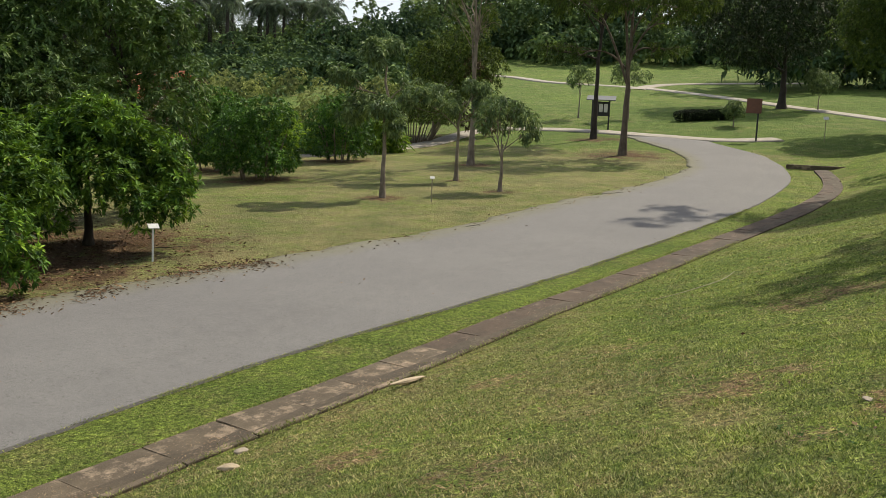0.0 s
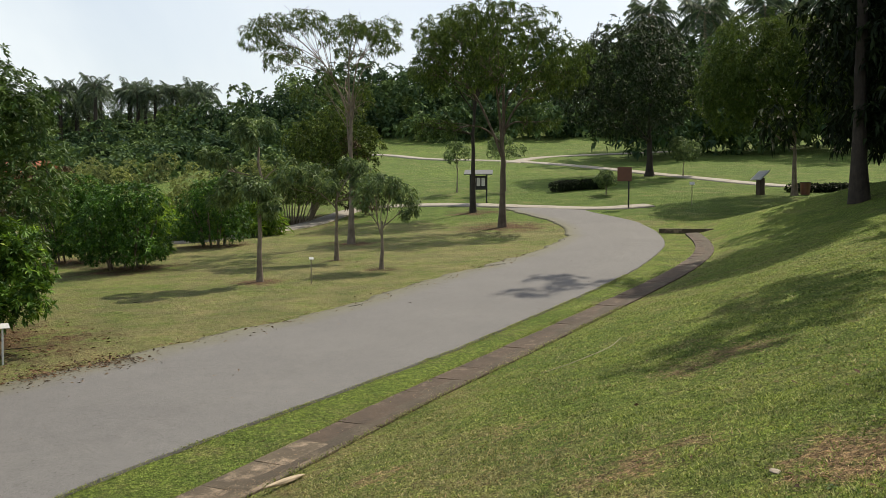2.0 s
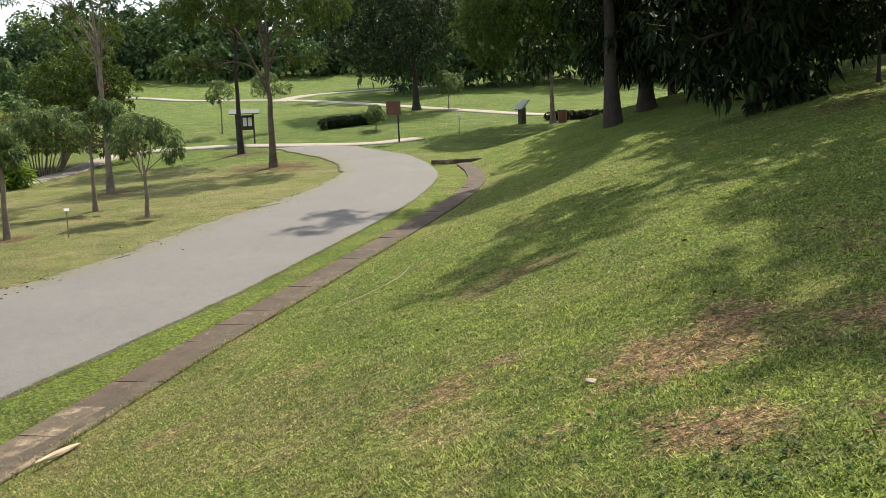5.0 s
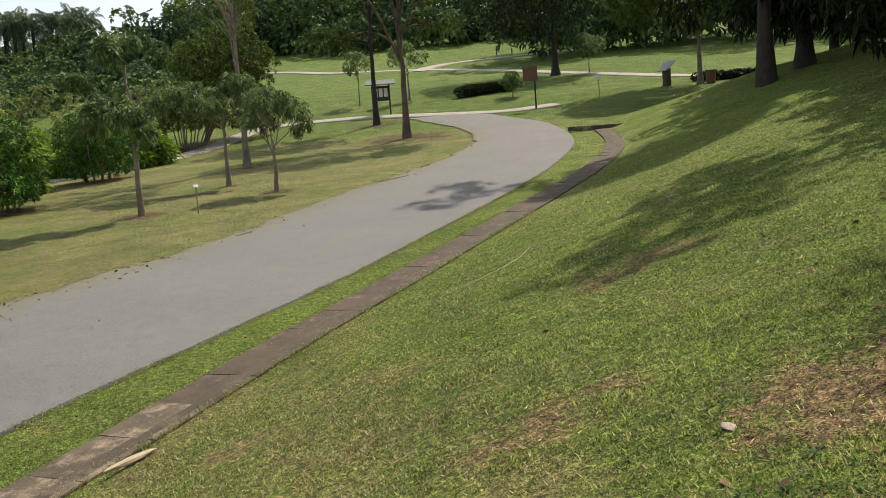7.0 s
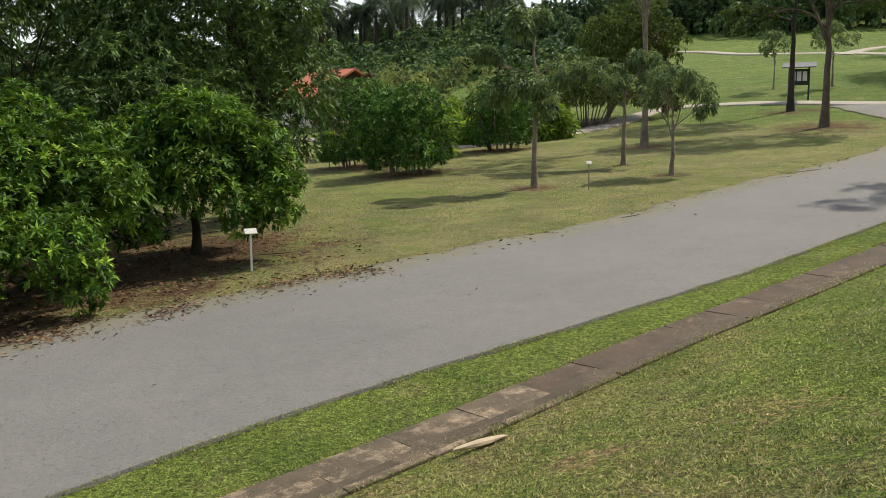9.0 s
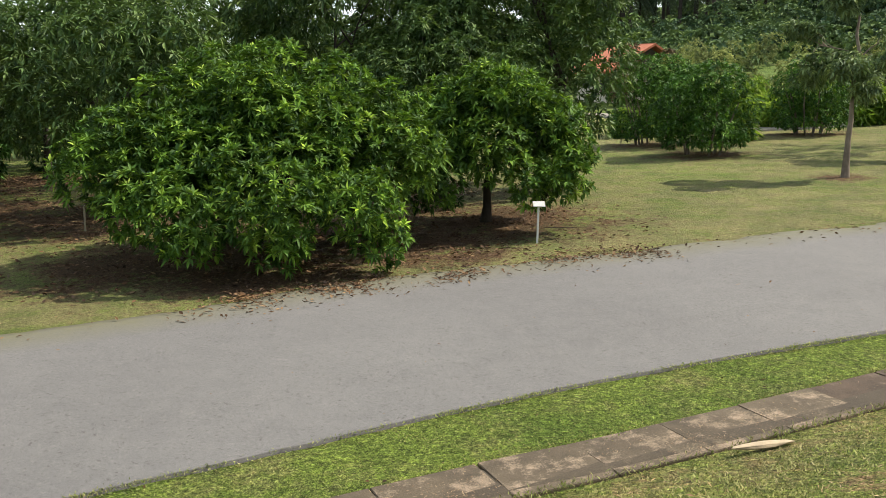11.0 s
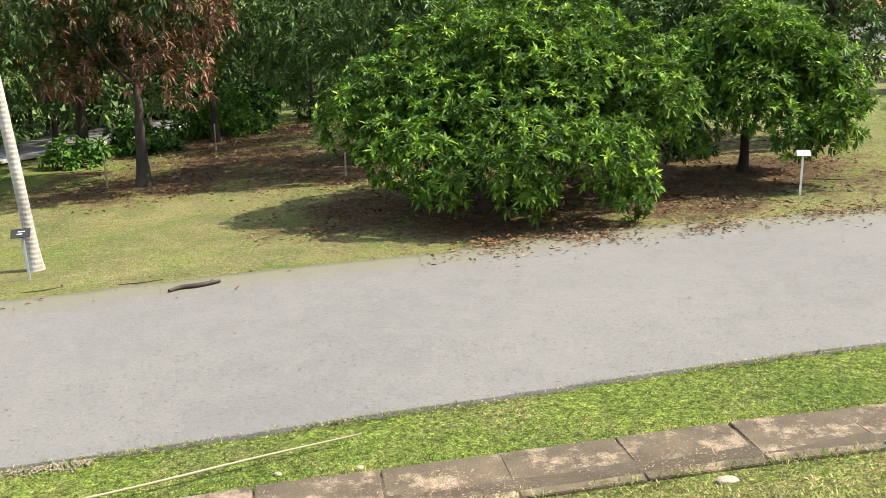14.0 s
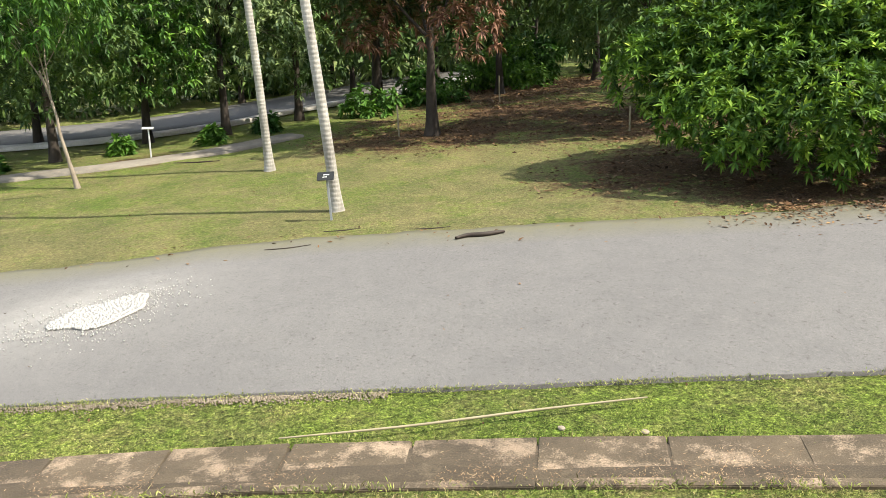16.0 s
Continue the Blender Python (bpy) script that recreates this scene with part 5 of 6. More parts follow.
def info_box(x, y):
    e = thing("information_stand", (x, y, gz(x, y)), "small stand with a tilted grey lid on a dark timber post", "information stand", turn=-72)
    bm = bmesh.new()
    box(bm, (0.4, 0.4, 1.1), (0, 0, 0.5), (0, 0, 0), 0.02)
    part("body", bm, DARK_WOOD, e)
    bm = bmesh.new()
    box(bm, (0.95, 1.0, 0.06), (0, -0.05, 1.22), (38, 0, 0), 0.01)
    part("lid", bm, GREY_METAL, e)


brown_sign(18.0, 52.7)
notice_shelter(10.05, 60.2)
info_box(28.1, 56.2)
e = thing("litter_bin", (30.5, 54.9, gz(30.5, 54.9)), "brown barrel-shaped litter bin beside a tree", "bin")
bm = bmesh.new()
rod(bm, 0.28, 0.75, (0, 0, 0.37), (0, 0, 0), 16, 0.33)
part("barrel", bm, BROWN_BOARD, e)
bm = bmesh.new()
rod(bm, 0.36, 0.06, (0, 0, 0.77), (0, 0, 0), 16)
part("rim", bm, DARK_WOOD, e)


def hedge(points, h, w, seed, label):
    rng = np.random.default_rng(seed)
    line = smooth_line(points, 0.4)
    c = line[len(line) // 2]
    z0 = gz(*c)
    e = thing("hedge", (c[0], c[1], z0), label, "hedge")
    pts, out = [], []
    for q in line:
        m = 90
        d = unit(rng.normal(0, 1, (m, 3)))
        pts.append(np.c_[q[0] - c[0] + d[:, 0] * w, q[1] - c[1] + d[:, 1] * w, gz(*q) - z0 + h / 2 + d[:, 2] * h / 2])
        out.append(d)
    v, f = rosettes(np.vstack(pts), np.vstack(out), 6, 0.16, 0.07, rng, 0.2, folded=False)
    part("crown", mesh_np("crown", v, f, BACKLIT_LEAF), BACKLIT_LEAF, e)


hedge([(16.2, 63.4), (18.0, 64.0), (19.8, 64.4)], 0.75, 0.5, 181, "low clipped dark hedge on the grass hill")
hedge([(30.8, 57.0), (33.0, 56.5), (36.0, 55.5)], 0.6, 0.5, 182, "low dark hedge beside the footpath")


def house(x, y, turn):
    z = gz(x, y) - 0.5
    e = thing("house", (x, y, z), "low house with an orange tiled roof behind the bushes", "house", turn=turn)
    bm = bmesh.new()
    box(bm, (5.0, 6, 2.4), (0, 0, 1.2), (0, 0, 0), 0.02)
    part("wall", bm, PLASTER, e)
    bm = bmesh.new()
    for sgn in (-1, 1):
        box(bm, (6.0, 4.6, 0.16), (0, sgn * 1.95, 3.3), (-sgn * 28, 0, 0), 0.02)
    part("roof", bm, ROOF_TILE, e)
    for sx in (-2.5, 2.4):
        bm = bmesh.new()
        v = [bm.verts.new(p) for p in ((sx, -2.9, 2.4), (sx, 2.9, 2.4), (sx, 0, 4.05))]
        g = bmesh.ops.extrude_face_region(bm, geom=[bm.faces.new(v)])
        bmesh.ops.translate(bm, verts=[q for q in g["geom"] if isinstance(q, bmesh.types.BMVert)], vec=(0.1, 0, 0))
        part("gable", bm, DARK_WOOD, e)
    for i in range(2):
        bm = bmesh.new()
        box(bm, (1.1, 0.1, 1.1), (-1.2 + 2.4 * i, -3.02, 1.7), (0, 0, 0), 0.01)
        part("window", bm, BLACK, e)


house(-22.3, 69.3, -35)

# ---------------------------------------------------------------- distant woods and oil palms
def woods(name, clumps, leaf, label, seed, size=0.9, spacing=1.4, whorl=5, category="woods", lobes=13, slim=0.42, spread=(30, 110), stem=0.45):
    """Many crowns, one object: uneven clumps from the ground up."""
    rng = np.random.default_rng(seed)
    v, f, n, tone = [], [], 0, []
    for x, y, r, h in clumps:
        z = gz(x, y)
        up = np.r_[rng.uniform(0.0, 0.25, 4), rng.uniform(0.0, 1.0, lobes - 4)]
        a, reach = rng.uniform(0, 6.28, lobes), r * 0.72 * np.sqrt(np.clip(1.05 - up ** 2.2, 0.03, 1)) * rng.uniform(0.6, 1.1, lobes)
        rad = r * rng.uniform(0.3, 0.46, lobes)
        lob = np.stack([x + reach * np.cos(a), y + reach * np.sin(a), z + 0.12 * h + up * (0.88 * h) - rad * up * 0.8], 1)
        pts, out = shoots(lob, np.stack([rad, rad, rad * 0.85], 1), spacing, rng, z - 0.5, 0.04)
        p, q = rosettes(pts, out, whorl, size, size * slim, rng, 0.3, spread, 0.5, False, stem)
        v.append(p), f.append(q + n)
        n += len(p)
        tone.append(np.clip(rng.random() + rng.normal(0, 0.06, len(p)), 0, 1))
    me = mesh_np(name, np.vstack(v), np.vstack(f), leaf)
    me.attributes.new("tone", "FLOAT", "POINT").data.foreach_set("value", np.concatenate(tone).astype(np.float32))
    return tagged(new(name, me), label, category, kind="stuff")


rng = np.random.default_rng(77)
SKYLINE = ([85, 88.5, 92, 95.7, 99, 101, 103, 107, 112, 150], [0.160, 0.160, 0.150, 0.140, 0.122, 0.108, 0.099, 0.088, 0.085, 0.085])   # bearing, slope of the woods' top


def wood_height(x, y, share=1.0):
    d = math.hypot(x, y)
    return max(3.0, 3.0 + d * share * float(np.interp(math.degrees(math.atan2(y, x)), *SKYLINE)) - gz(x, y))


CLUMPS = []
for k in range(120):
    a, d = radians(rng.uniform(91, 150)), rng.uniform(84, 138)
    x, y = math.cos(a) * d, math.sin(a) * d
    CLUMPS.append((x, y, rng.uniform(3.0, 5.0), wood_height(x, y, 0.45 + 0.45 * (d - 84) / 54) * rng.uniform(0.8, 1.08)))
for k in range(44):
    a, d = radians(90 + k * 1.1), rng.uniform(136, 146)
    x, y = math.cos(a) * d, math.sin(a) * d
    CLUMPS.append((x, y, rng.uniform(3.6, 5.2), wood_height(x, y) * rng.uniform(0.9, 1.06)))
for k in range(38):                       # behind the oil palms
    a, d = radians(90 + k * 1.15), rng.uniform(166, 174)
    x, y = math.cos(a) * d, math.sin(a) * d
    CLUMPS.append((x, y, rng.uniform(4.5, 6.0), 3.0 + d * rng.uniform(0.116, 0.128) - gz(x, y)))
woods("far_woods", CLUMPS, HAZY_FOREST, "dense mixed green woods on the far slope", 191, 0.68, 1.42, 5, slim=0.65, spread=(45, 95), stem=0.2, lobes=13)
CREST = []
for k in range(34):                       # along the crest of the hill
    a, d = radians(66 + k * 0.8), rng.uniform(160, 182)
    x, y = math.cos(a) * d, math.sin(a) * d
    CREST.append((x, y, rng.uniform(3.5, 6.0), (rng.uniform(13, 17) if k < 19 else rng.uniform(9, 13))))
for k in range(12):                       # before the crest
    a, d = radians(79 + k), rng.uniform(150, 158)
    x, y = math.cos(a) * d, math.sin(a) * d
    CREST.append((x, y, rng.uniform(3.5, 5.0), rng.uniform(8, 12)))
for k in range(34):                       # low growth along the crest
    a, d = radians(62 + k), rng.uniform(138, 152)
    x, y = math.cos(a) * d, math.sin(a) * d
    CREST.append((x, y, rng.uniform(3.0, 4.2), rng.uniform(4.5, 7.0)))
for k in range(26):                       # on its right-hand shoulder
    a, d = radians(34 + k * 1.5), rng.uniform(96, 128)
    x, y = math.cos(a) * d, math.sin(a) * d
    CREST.append((x, y, rng.uniform(4.0, 6.5), rng.uniform(14, 20)))
for k in range(16):                       # beyond the sunny grass behind the bank
    a, d = radians(2 + k * 2.9), rng.uniform(56, 66)
    x, y = math.cos(a) * d, math.sin(a) * d
    CREST.append((x, y, rng.uniform(3.5, 5.0), rng.uniform(9, 13)))
woods("hill_trees", CREST, HAZY_FOREST, "trees along the top of the grass hill", 192, 0.9, 1.55, 4, slim=0.6, spread=(45, 100), stem=0.2, lobes=19)
woods("scrub", [(-15.5, 63, 2.2, 4.6), (-13.2, 64, 2.2, 4.7), (-11.4, 65.5, 1.9, 4.2), (-17.3, 66, 2.2, 4.4), (-9.6, 68, 2.0, 3.8), (-5, 68, 2.4, 3.4)], DRY_SHRUB, "pale olive scrub in front of the woods", 193, 0.26, 0.4, 6, "scrub", spread=(20, 80))
woods("red_shrubs", [(-20.5, 64, 1.9, 4.4), (-18.4, 66, 1.7, 4.2), (1.6, 57, 1.3, 5.2)], RED_SHRUB, "dull reddish shrubs among the scrub", 196, 0.3, 0.42, 6, "shrubs")
woods("fern_bank", [(-6.5, 47.5, 1.5, 1.9), (-3.8, 49.0, 1.5, 2.0), (-9.0, 50.5, 1.7, 2.2), (-12.5, 42.5, 1.5, 1.7), (-8.0, 40.5, 1.4, 2.2), (-10.5, 45.5, 1.7, 2.2), (-6.0, 51.5, 1.7, 2.4), (-12.5, 48.0, 1.7, 2.2)], FERN, "bank of bright arching shrubs behind the bushes", 194, 0.55, 0.34, 7, "shrubs", slim=0.16)
woods("bed_plants", [(-25.5, 13.0, 0.9, 1.0), (-26.5, 15.5, 1.1, 1.3), (-28.5, 19.5, 1.6, 2.0), (-30.0, 22.0, 1.8, 2.2), (-29.0, 25.5, 1.8, 2.0), (-23.6, 2.2, 0.35, 0.5), (-24.2, 5.4, 0.4, 0.6), (-23.6, 7.6, 0.35, 0.55), (-24.6, 9.4, 0.4, 0.6)], BUSH_LEAF, "light green plants along the lawn's back edge", 195, 0.25, 0.3, 6, "plants")
woods("lane_thicket", [(-39.5 + 0.6 * math.sin(k * 2.1), -6 + 3.0 * k, 2.4, 4.6 + math.sin(k * 1.7)) for k in range(12)], MANGO_DULL, "dark thicket beyond the shaded lane", 197, 0.36, 0.62, 6, "thicket")
oil = [palm("oil_palm", -46.0, 148.0, 8.4, (0, 0), 0.35, 201, "oil palm with a shaggy crown on the far ridge", "palm", HAZY_PALM, BARK_DARK, 34, 4.3, "oil palms", 0.8, 0.13, (-0.4, 1.7), (0.7, 1.4))]
oil.append(palm("oil_palm", -40.0, 150.0, 9.2, (0, 0), 0.35, 202, "oil palm with a shaggy crown on the far ridge", "palm", HAZY_PALM, BARK_DARK, 34, 4.3, "oil palms", 0.8, 0.13, (-0.4, 1.7), (0.7, 1.4)))
for k in range(30):
    x, y = -66 + k * 1.6 + rng.uniform(-1.6, 1.6), 150 + rng.uniform(-6, 10) - 0.3 * max(0, 22 - k)
    copy_thing(oil[k % 2], pose(x, y, gz(x, y) + rng.uniform(-2.8, 0.3) + 0.02 * k, 0, 0, rng.uniform(0, 360)))
tall = palm("oil_palm", 48.0, 112.0, 17.5, (0, 0), 0.32, 203, "tall oil palm rising above the hill's trees", "palm", HAZY_PALM, BARK_PALE, 32, 6.0, "oil palms", 1.5, 0.2, (-0.6, 1.6), (0.6, 1.3))
for x, y in ((43, 118), (54, 108), (60, 112), (66, 104), (52, 120), (58, 98)):
    copy_thing(tall, pose(x, y, gz(x, y), 0, 0, rng.uniform(0, 360)))

# ---------------------------------------------------------------- loose things on the ground


def on_road(x, y, margin=0.0):
    return (side_of(ROAD_LEFT_LINE, x, y) > margin) & (side_of(ROAD_RIGHT_LINE, x, y) < -margin)


def grass():
    """Blades of the mown lawn, thick beside the walk and thinning with distance."""
    rng = np.random.default_rng(301)
    cx, cy = 0.6, 1.6
    for r0, r1, dens, h, w in ((1.2, 4, 6500, 0.019, 0.0052), (4, 7, 4000, 0.019, 0.0064), (7, 12, 1900, 0.018, 0.009), (12, 20, 560, 0.018, 0.014), (20, 30, 120, 0.02, 0.022)):
        a0, a1 = radians(-96), radians(62)
        n = int(0.5 * (a1 - a0) * (r1 ** 2 - r0 ** 2) * dens)
        r, a = np.sqrt(rng.uniform(r0 ** 2, r1 ** 2, n)), rng.uniform(a0, a1, n)
        x, y = cx + r * np.sin(a), cy + r * np.cos(a)
        d = side_of(TOE, x, y)
        keep = ~on_road(x, y) & ((d > 0.0) | (d < -0.66))
        soil, dry = fields(x, y)
        patchy = (vnoise(x, y, 5.5, 1) - 0.5) * 1.1 + (vnoise(x, y, 1.1, 2) - 0.5) * 1.0 + (vnoise(x, y, 16, 4) - 0.5) * 0.5
        left = side_of(ROAD_LEFT_LINE, x, y) < 0
        keep &= rng.random(n) > np.clip(soil + patchy * 0.5 - 0.05, 0, 0.96)
        keep &= rng.random(n) > np.clip(1.5 * (thatch(x, y) + patchy * 0.45 - 0.2), 0, 0.88)
        keep &= ~left | (rng.random(n) < 0.06)
        keep &= rng.random(n) < 0.55 + 0.9 * vnoise(x, y, 9, 6) - 0.25 * np.clip(dry + patchy, 0, 1)
        x, y, soil, dry, patchy, left = x[keep], y[keep], soil[keep], dry[keep], patchy[keep], left[keep]
        n = len(x)
        z = surface_z(x, y) - 0.004
        size = rng.uniform(0.5, 1.25, n) * h * np.where(left | (side_of(TOE, x, y) < 0), 0.6, 1.0) * (0.8 + 0.5 * vnoise(x, y, 3, 9))
        yaw = rng.uniform(0, 6.28, n)
        lean = rng.uniform(0.2, 2.0, n)
        base = np.stack([x, y, z], 1)
        side = np.stack([np.cos(yaw), np.sin(yaw), np.zeros(n)], 1) * (w * rng.uniform(0.7, 1.3, n))[:, None]
        tip = base + np.stack([-np.sin(yaw) * lean * size, np.cos(yaw) * lean * size, size], 1)
        v = np.stack([base - side, base + side, tip], 1).reshape(-1, 3)
        me = mesh_np("grass", v, np.arange(3 * n).reshape(-1, 3), BLADES)
        k = np.clip(dry + patchy * 0.9 + rng.normal(0, 0.22, n), 0, 1)
        me.attributes.new("dry", "FLOAT", "POINT").data.foreach_set("value", np.repeat(k, 3).astype(np.float32))
        tagged(new("grass", me), "short mown grass, green with straw-coloured blades", "grass", kind="stuff")


def litter(name, x, y, z, size, seed, label, mat=None, lift=0.012, slim=(0.3, 0.55)):
    """Fallen leaves lying on the ground, curled and turned at random."""
    rng = np.random.default_rng(seed)
    n = len(x)
    yaw = rng.uniform(0, 6.28, n)
    way = unit(np.stack([np.cos(yaw), np.sin(yaw), rng.normal(0.05, 0.22, n)], 1))
    length = size * rng.uniform(0.5, 1.3, n)
    v, f = leaves(np.stack([x, y, z + lift], 1), way, length, length * rng.uniform(*slim, n), rng, -0.05)
    tagged(new(name, mesh_np(name, v, f, mat or LITTER)), label, "leaf litter", kind="stuff")


grass()
rng = np.random.default_rng(320)
# under the mango trees
x, y = rng.uniform(-30, -4, 60000), rng.uniform(9, 30, 60000)
keep = rng.random(60000) < np.clip(blob_field(x, y, MANGO_FEET) * 1.1 - 0.1, 0, 1) * (0.25 + 1.1 * vnoise(x, y, 1.3, 5)) * 0.8
keep &= ~on_road(x, y, 0.5)
x, y = x[keep], y[keep]
litter("leaf_litter", x, y, surface_z(x, y), 0.10, 321, "brown fallen mango leaves on bare soil under the trees")
# straw on the worn patches of the bank
x, y = rng.uniform(-3, 6, 90000), rng.uniform(2, 12, 90000)
keep = (side_of(TOE, x, y) > 0.05) & (rng.random(90000) < np.clip(thatch(x, y) + (vnoise(x, y, 5.5, 1) - 0.5) * 0.5 + (vnoise(x, y, 1.1, 2) - 0.5) * 0.45 - 0.3, 0.0, 0.5))
x, y = x[keep], y[keep]
litter("straw", x, y, surface_z(x, y) + 0.008, 0.05, 327, "pinkish dry straw on worn patches of the bank", STRAW, 0.004, (0.06, 0.16))
# along the far edge of the road
k = rng.integers(0, len(ROAD_LEFT_LINE) - 1, 9000)
f = rng.random(9000)[:, None]
p = ROAD_LEFT_LINE[k] * (1 - f) + ROAD_LEFT_LINE[k + 1] * f
t = unit(ROAD_LEFT_LINE[k + 1] - ROAD_LEFT_LINE[k])
p = p + np.stack([t[:, 1], -t[:, 0]], 1) * np.abs(rng.normal(0.15, 0.42, 9000))[:, None] * rng.choice([1, 1, 1, -1], 9000)[:, None]
u = p @ np.array([U_X, U_Y])
keep = rng.random(9000) < np.where((u > 3) & (u < 12), 0.6, np.where((u > 12) & (u < 30), 0.22, 0.06)) * (0.2 + 1.4 * vnoise(p[:, 0], p[:, 1], 1.6, 8) ** 2)
x, y = p[keep].T
litter("leaf_litter", x, y, ground_z(x, y) + 0.02, 0.085, 322, "dry brown leaves drifted along the road's edge")
near = [i for i in range(len(ROAD_LEFT_LINE) - 1) if 2.5 < ROAD_LEFT_LINE[i] @ np.array([U_X, U_Y]) < 10.5]
k = rng.choice(near, 7000)
f = rng.random(7000)[:, None]
p = ROAD_LEFT_LINE[k] * (1 - f) + ROAD_LEFT_LINE[k + 1] * f
t = unit(ROAD_LEFT_LINE[k + 1] - ROAD_LEFT_LINE[k])
p = p + np.stack([t[:, 1], -t[:, 0]], 1) * rng.normal(0.25, 0.34, 7000)[:, None]
keep = rng.random(7000) < np.clip(1.5 * vnoise(p[:, 0], p[:, 1], 1.3, 14) - 0.6, 0.03, 0.5)
x, y = p[keep].T
litter("leaf_litter", x, y, ground_z(x, y) + 0.02, 0.075, 328, "curled brown leaves swept against the road's edge")
# scattered over lawn, road and bank
x, y = rng.uniform(-22, 14, 7000), rng.uniform(1, 44, 7000)
d = side_of(TOE, x, y)
keep = ~((d < 0.1) & (d > -0.75)) & (rng.random(7000) < np.where(on_road(x, y), 0.12, np.where(d > 0, 0.25, 0.5)))
x, y = x[keep], y[keep]
litter("leaf_litter", x, y, np.where(on_road(x, y), ground_z(x, y) + 0.035, surface_z(x, y) + 0.008), 0.05, 323, "single dry leaves and bits scattered over lawn and road")
# in the shade at the bank's edge
x, y = rng.uniform(2.3, 9, 230), rng.uniform(1.5, 8, 230)
keep = side_of(TOE, x, y) > 5.2
x, y = x[keep], y[keep]
litter("leaf_litter", x, y, surface_z(x, y) + 0.01, 0.075, 324, "large dry leaves in the shaded grass")

# dry clippings blown onto the drain slabs
line = smooth_line(DRAIN, 0.1)
k = rng.integers(0, len(line) - 1, 60000)
t = unit(line[k + 1] - line[k])
off = np.clip(np.abs(rng.normal(0, 0.24, 60000)), 0.0, 0.64)
p = line[k] + np.stack([-t[:, 1], t[:, 0]], 1) * off[:, None] + rng.normal(0, 0.05, (60000, 2))
u = p @ np.array([U_X, U_Y])
keep = (u > -3) & (u < 16) & (rng.random(60000) < np.clip((vnoise(p[:, 0], p[:, 1], 1.5, 12) - 0.38) * 2.6, 0.01, 0.8) * np.where(u < 9, 1.0, 0.45))
x, y = p[keep].T
litter("grass_clippings", x, y, ground_z(x, y) + 0.036, 0.028, 326, "dry straw-coloured clippings on the drain slabs", STRAW, 0.004, (0.06, 0.14))


def lump(name, x, y, size, label, category, mat, seed, turn=0.0, group="", lift=0.0):
    """A worn piece of wood, bark or stone resting on the ground."""
    bm = bmesh.new()
    bmesh.ops.create_icosphere(bm, subdivisions=3, radius=0.5)
    for v in bm.verts:
        v.co += Vector(noise.noise_vector(v.co * 3 + Vector((seed, 0, 0)))) * 0.10
        v.co = Vector((v.co.x * size[0], v.co.y * size[1], v.co.z * size[2]))
    e = thing(name, (x, y, float(surface_z([x], [y])[0]) + size[2] * 0.3 + lift), label, category, group, turn=turn)
    part("body", bm, mat, e)
    return e


lump("wood_piece", -0.27, 9.61, (0.62, 0.085, 0.05), "bleached split piece of wood lying beside the drain", "wood", DRIFT, 1, 50, lift=0.035)
lump("wood_piece", -1.72, 6.95, (0.20, 0.10, 0.06), "short bleached wood chip in the grass", "wood", DRIFT, 2, 20)
lump("wood_piece", -1.75, 7.55, (0.16, 0.10, 0.05), "flat brown bark chip beside the drain", "wood", STONE, 3, 50)
lump("wood_piece", 2.93, 5.15, (0.11, 0.065, 0.02), "flat tan wood chip on the grass bank", "wood", STONE, 4, 80)
lump("stone", -4.35, 5.75, (0.06, 0.05, 0.035), "small ochre stone in the grass strip", "stone", STONE, 5, 10, "small stones")
lump("stone", -3.95, 6.2, (0.06, 0.055, 0.035), "small ochre stone in the grass strip", "stone", STONE, 6, 40, "small stones")
lump("stone", -2.9, 6.55, (0.12, 0.08, 0.03), "flat pinkish stone chip at the drain", "stone", STONE, 7, 30, "small stones")
lump("stone", -2.55, 5.4, (0.09, 0.06, 0.03), "pale flat stone chip on the bank", "stone", DRIFT, 8, 30, "small stones")


def stalk(name, points, radius, label, category, mat, lift=0.02, flat=1.0):
    line = smooth_line(points, 0.06)
    c = line[len(line) // 2]
    z0 = gz(*c)
    e = thing(name, (c[0], c[1], z0), label, category)
    z = ground_z(line[:, 0], line[:, 1]) - z0 + lift
    k = np.linspace(0, 1, len(line))
    s = Shape()
    s.tube(np.c_[line - c, z], radius * (0.35 + 0.65 * np.sin(np.pi * (0.12 + 0.76 * k))), 8)
    part("body", s.mesh("body", mat), mat, e)
    return e


stalk("twig", [(-5.35, 3.9), (-4.95, 4.8), (-4.62, 5.7), (-4.3, 6.5)], 0.011, "long pale dry stalk lying in the grass strip", "twig", BAMBOO, 0.05)
stalk("palm_sheath", [(-9.6, 7.62), (-9.62, 7.8), (-9.5, 8.0), (-9.45, 8.28)], 0.035, "dark curled dry palm sheath on the road", "palm sheath", DARK_FROND, 0.05)
stalk("twig", [(3.1, 12.1), (3.6, 12.3), (4.3, 12.9), (4.8, 13.8)], 0.006, "thin dry vine lying on the grass bank", "twig", BAMBOO, 0.06)
stalk("twig", [(-20.6, 6.0), (-20.2, 6.4), (-19.9, 6.9)], 0.016, "curved dark dry branch on the lawn", "twig", DARK_FROND, 0.05)
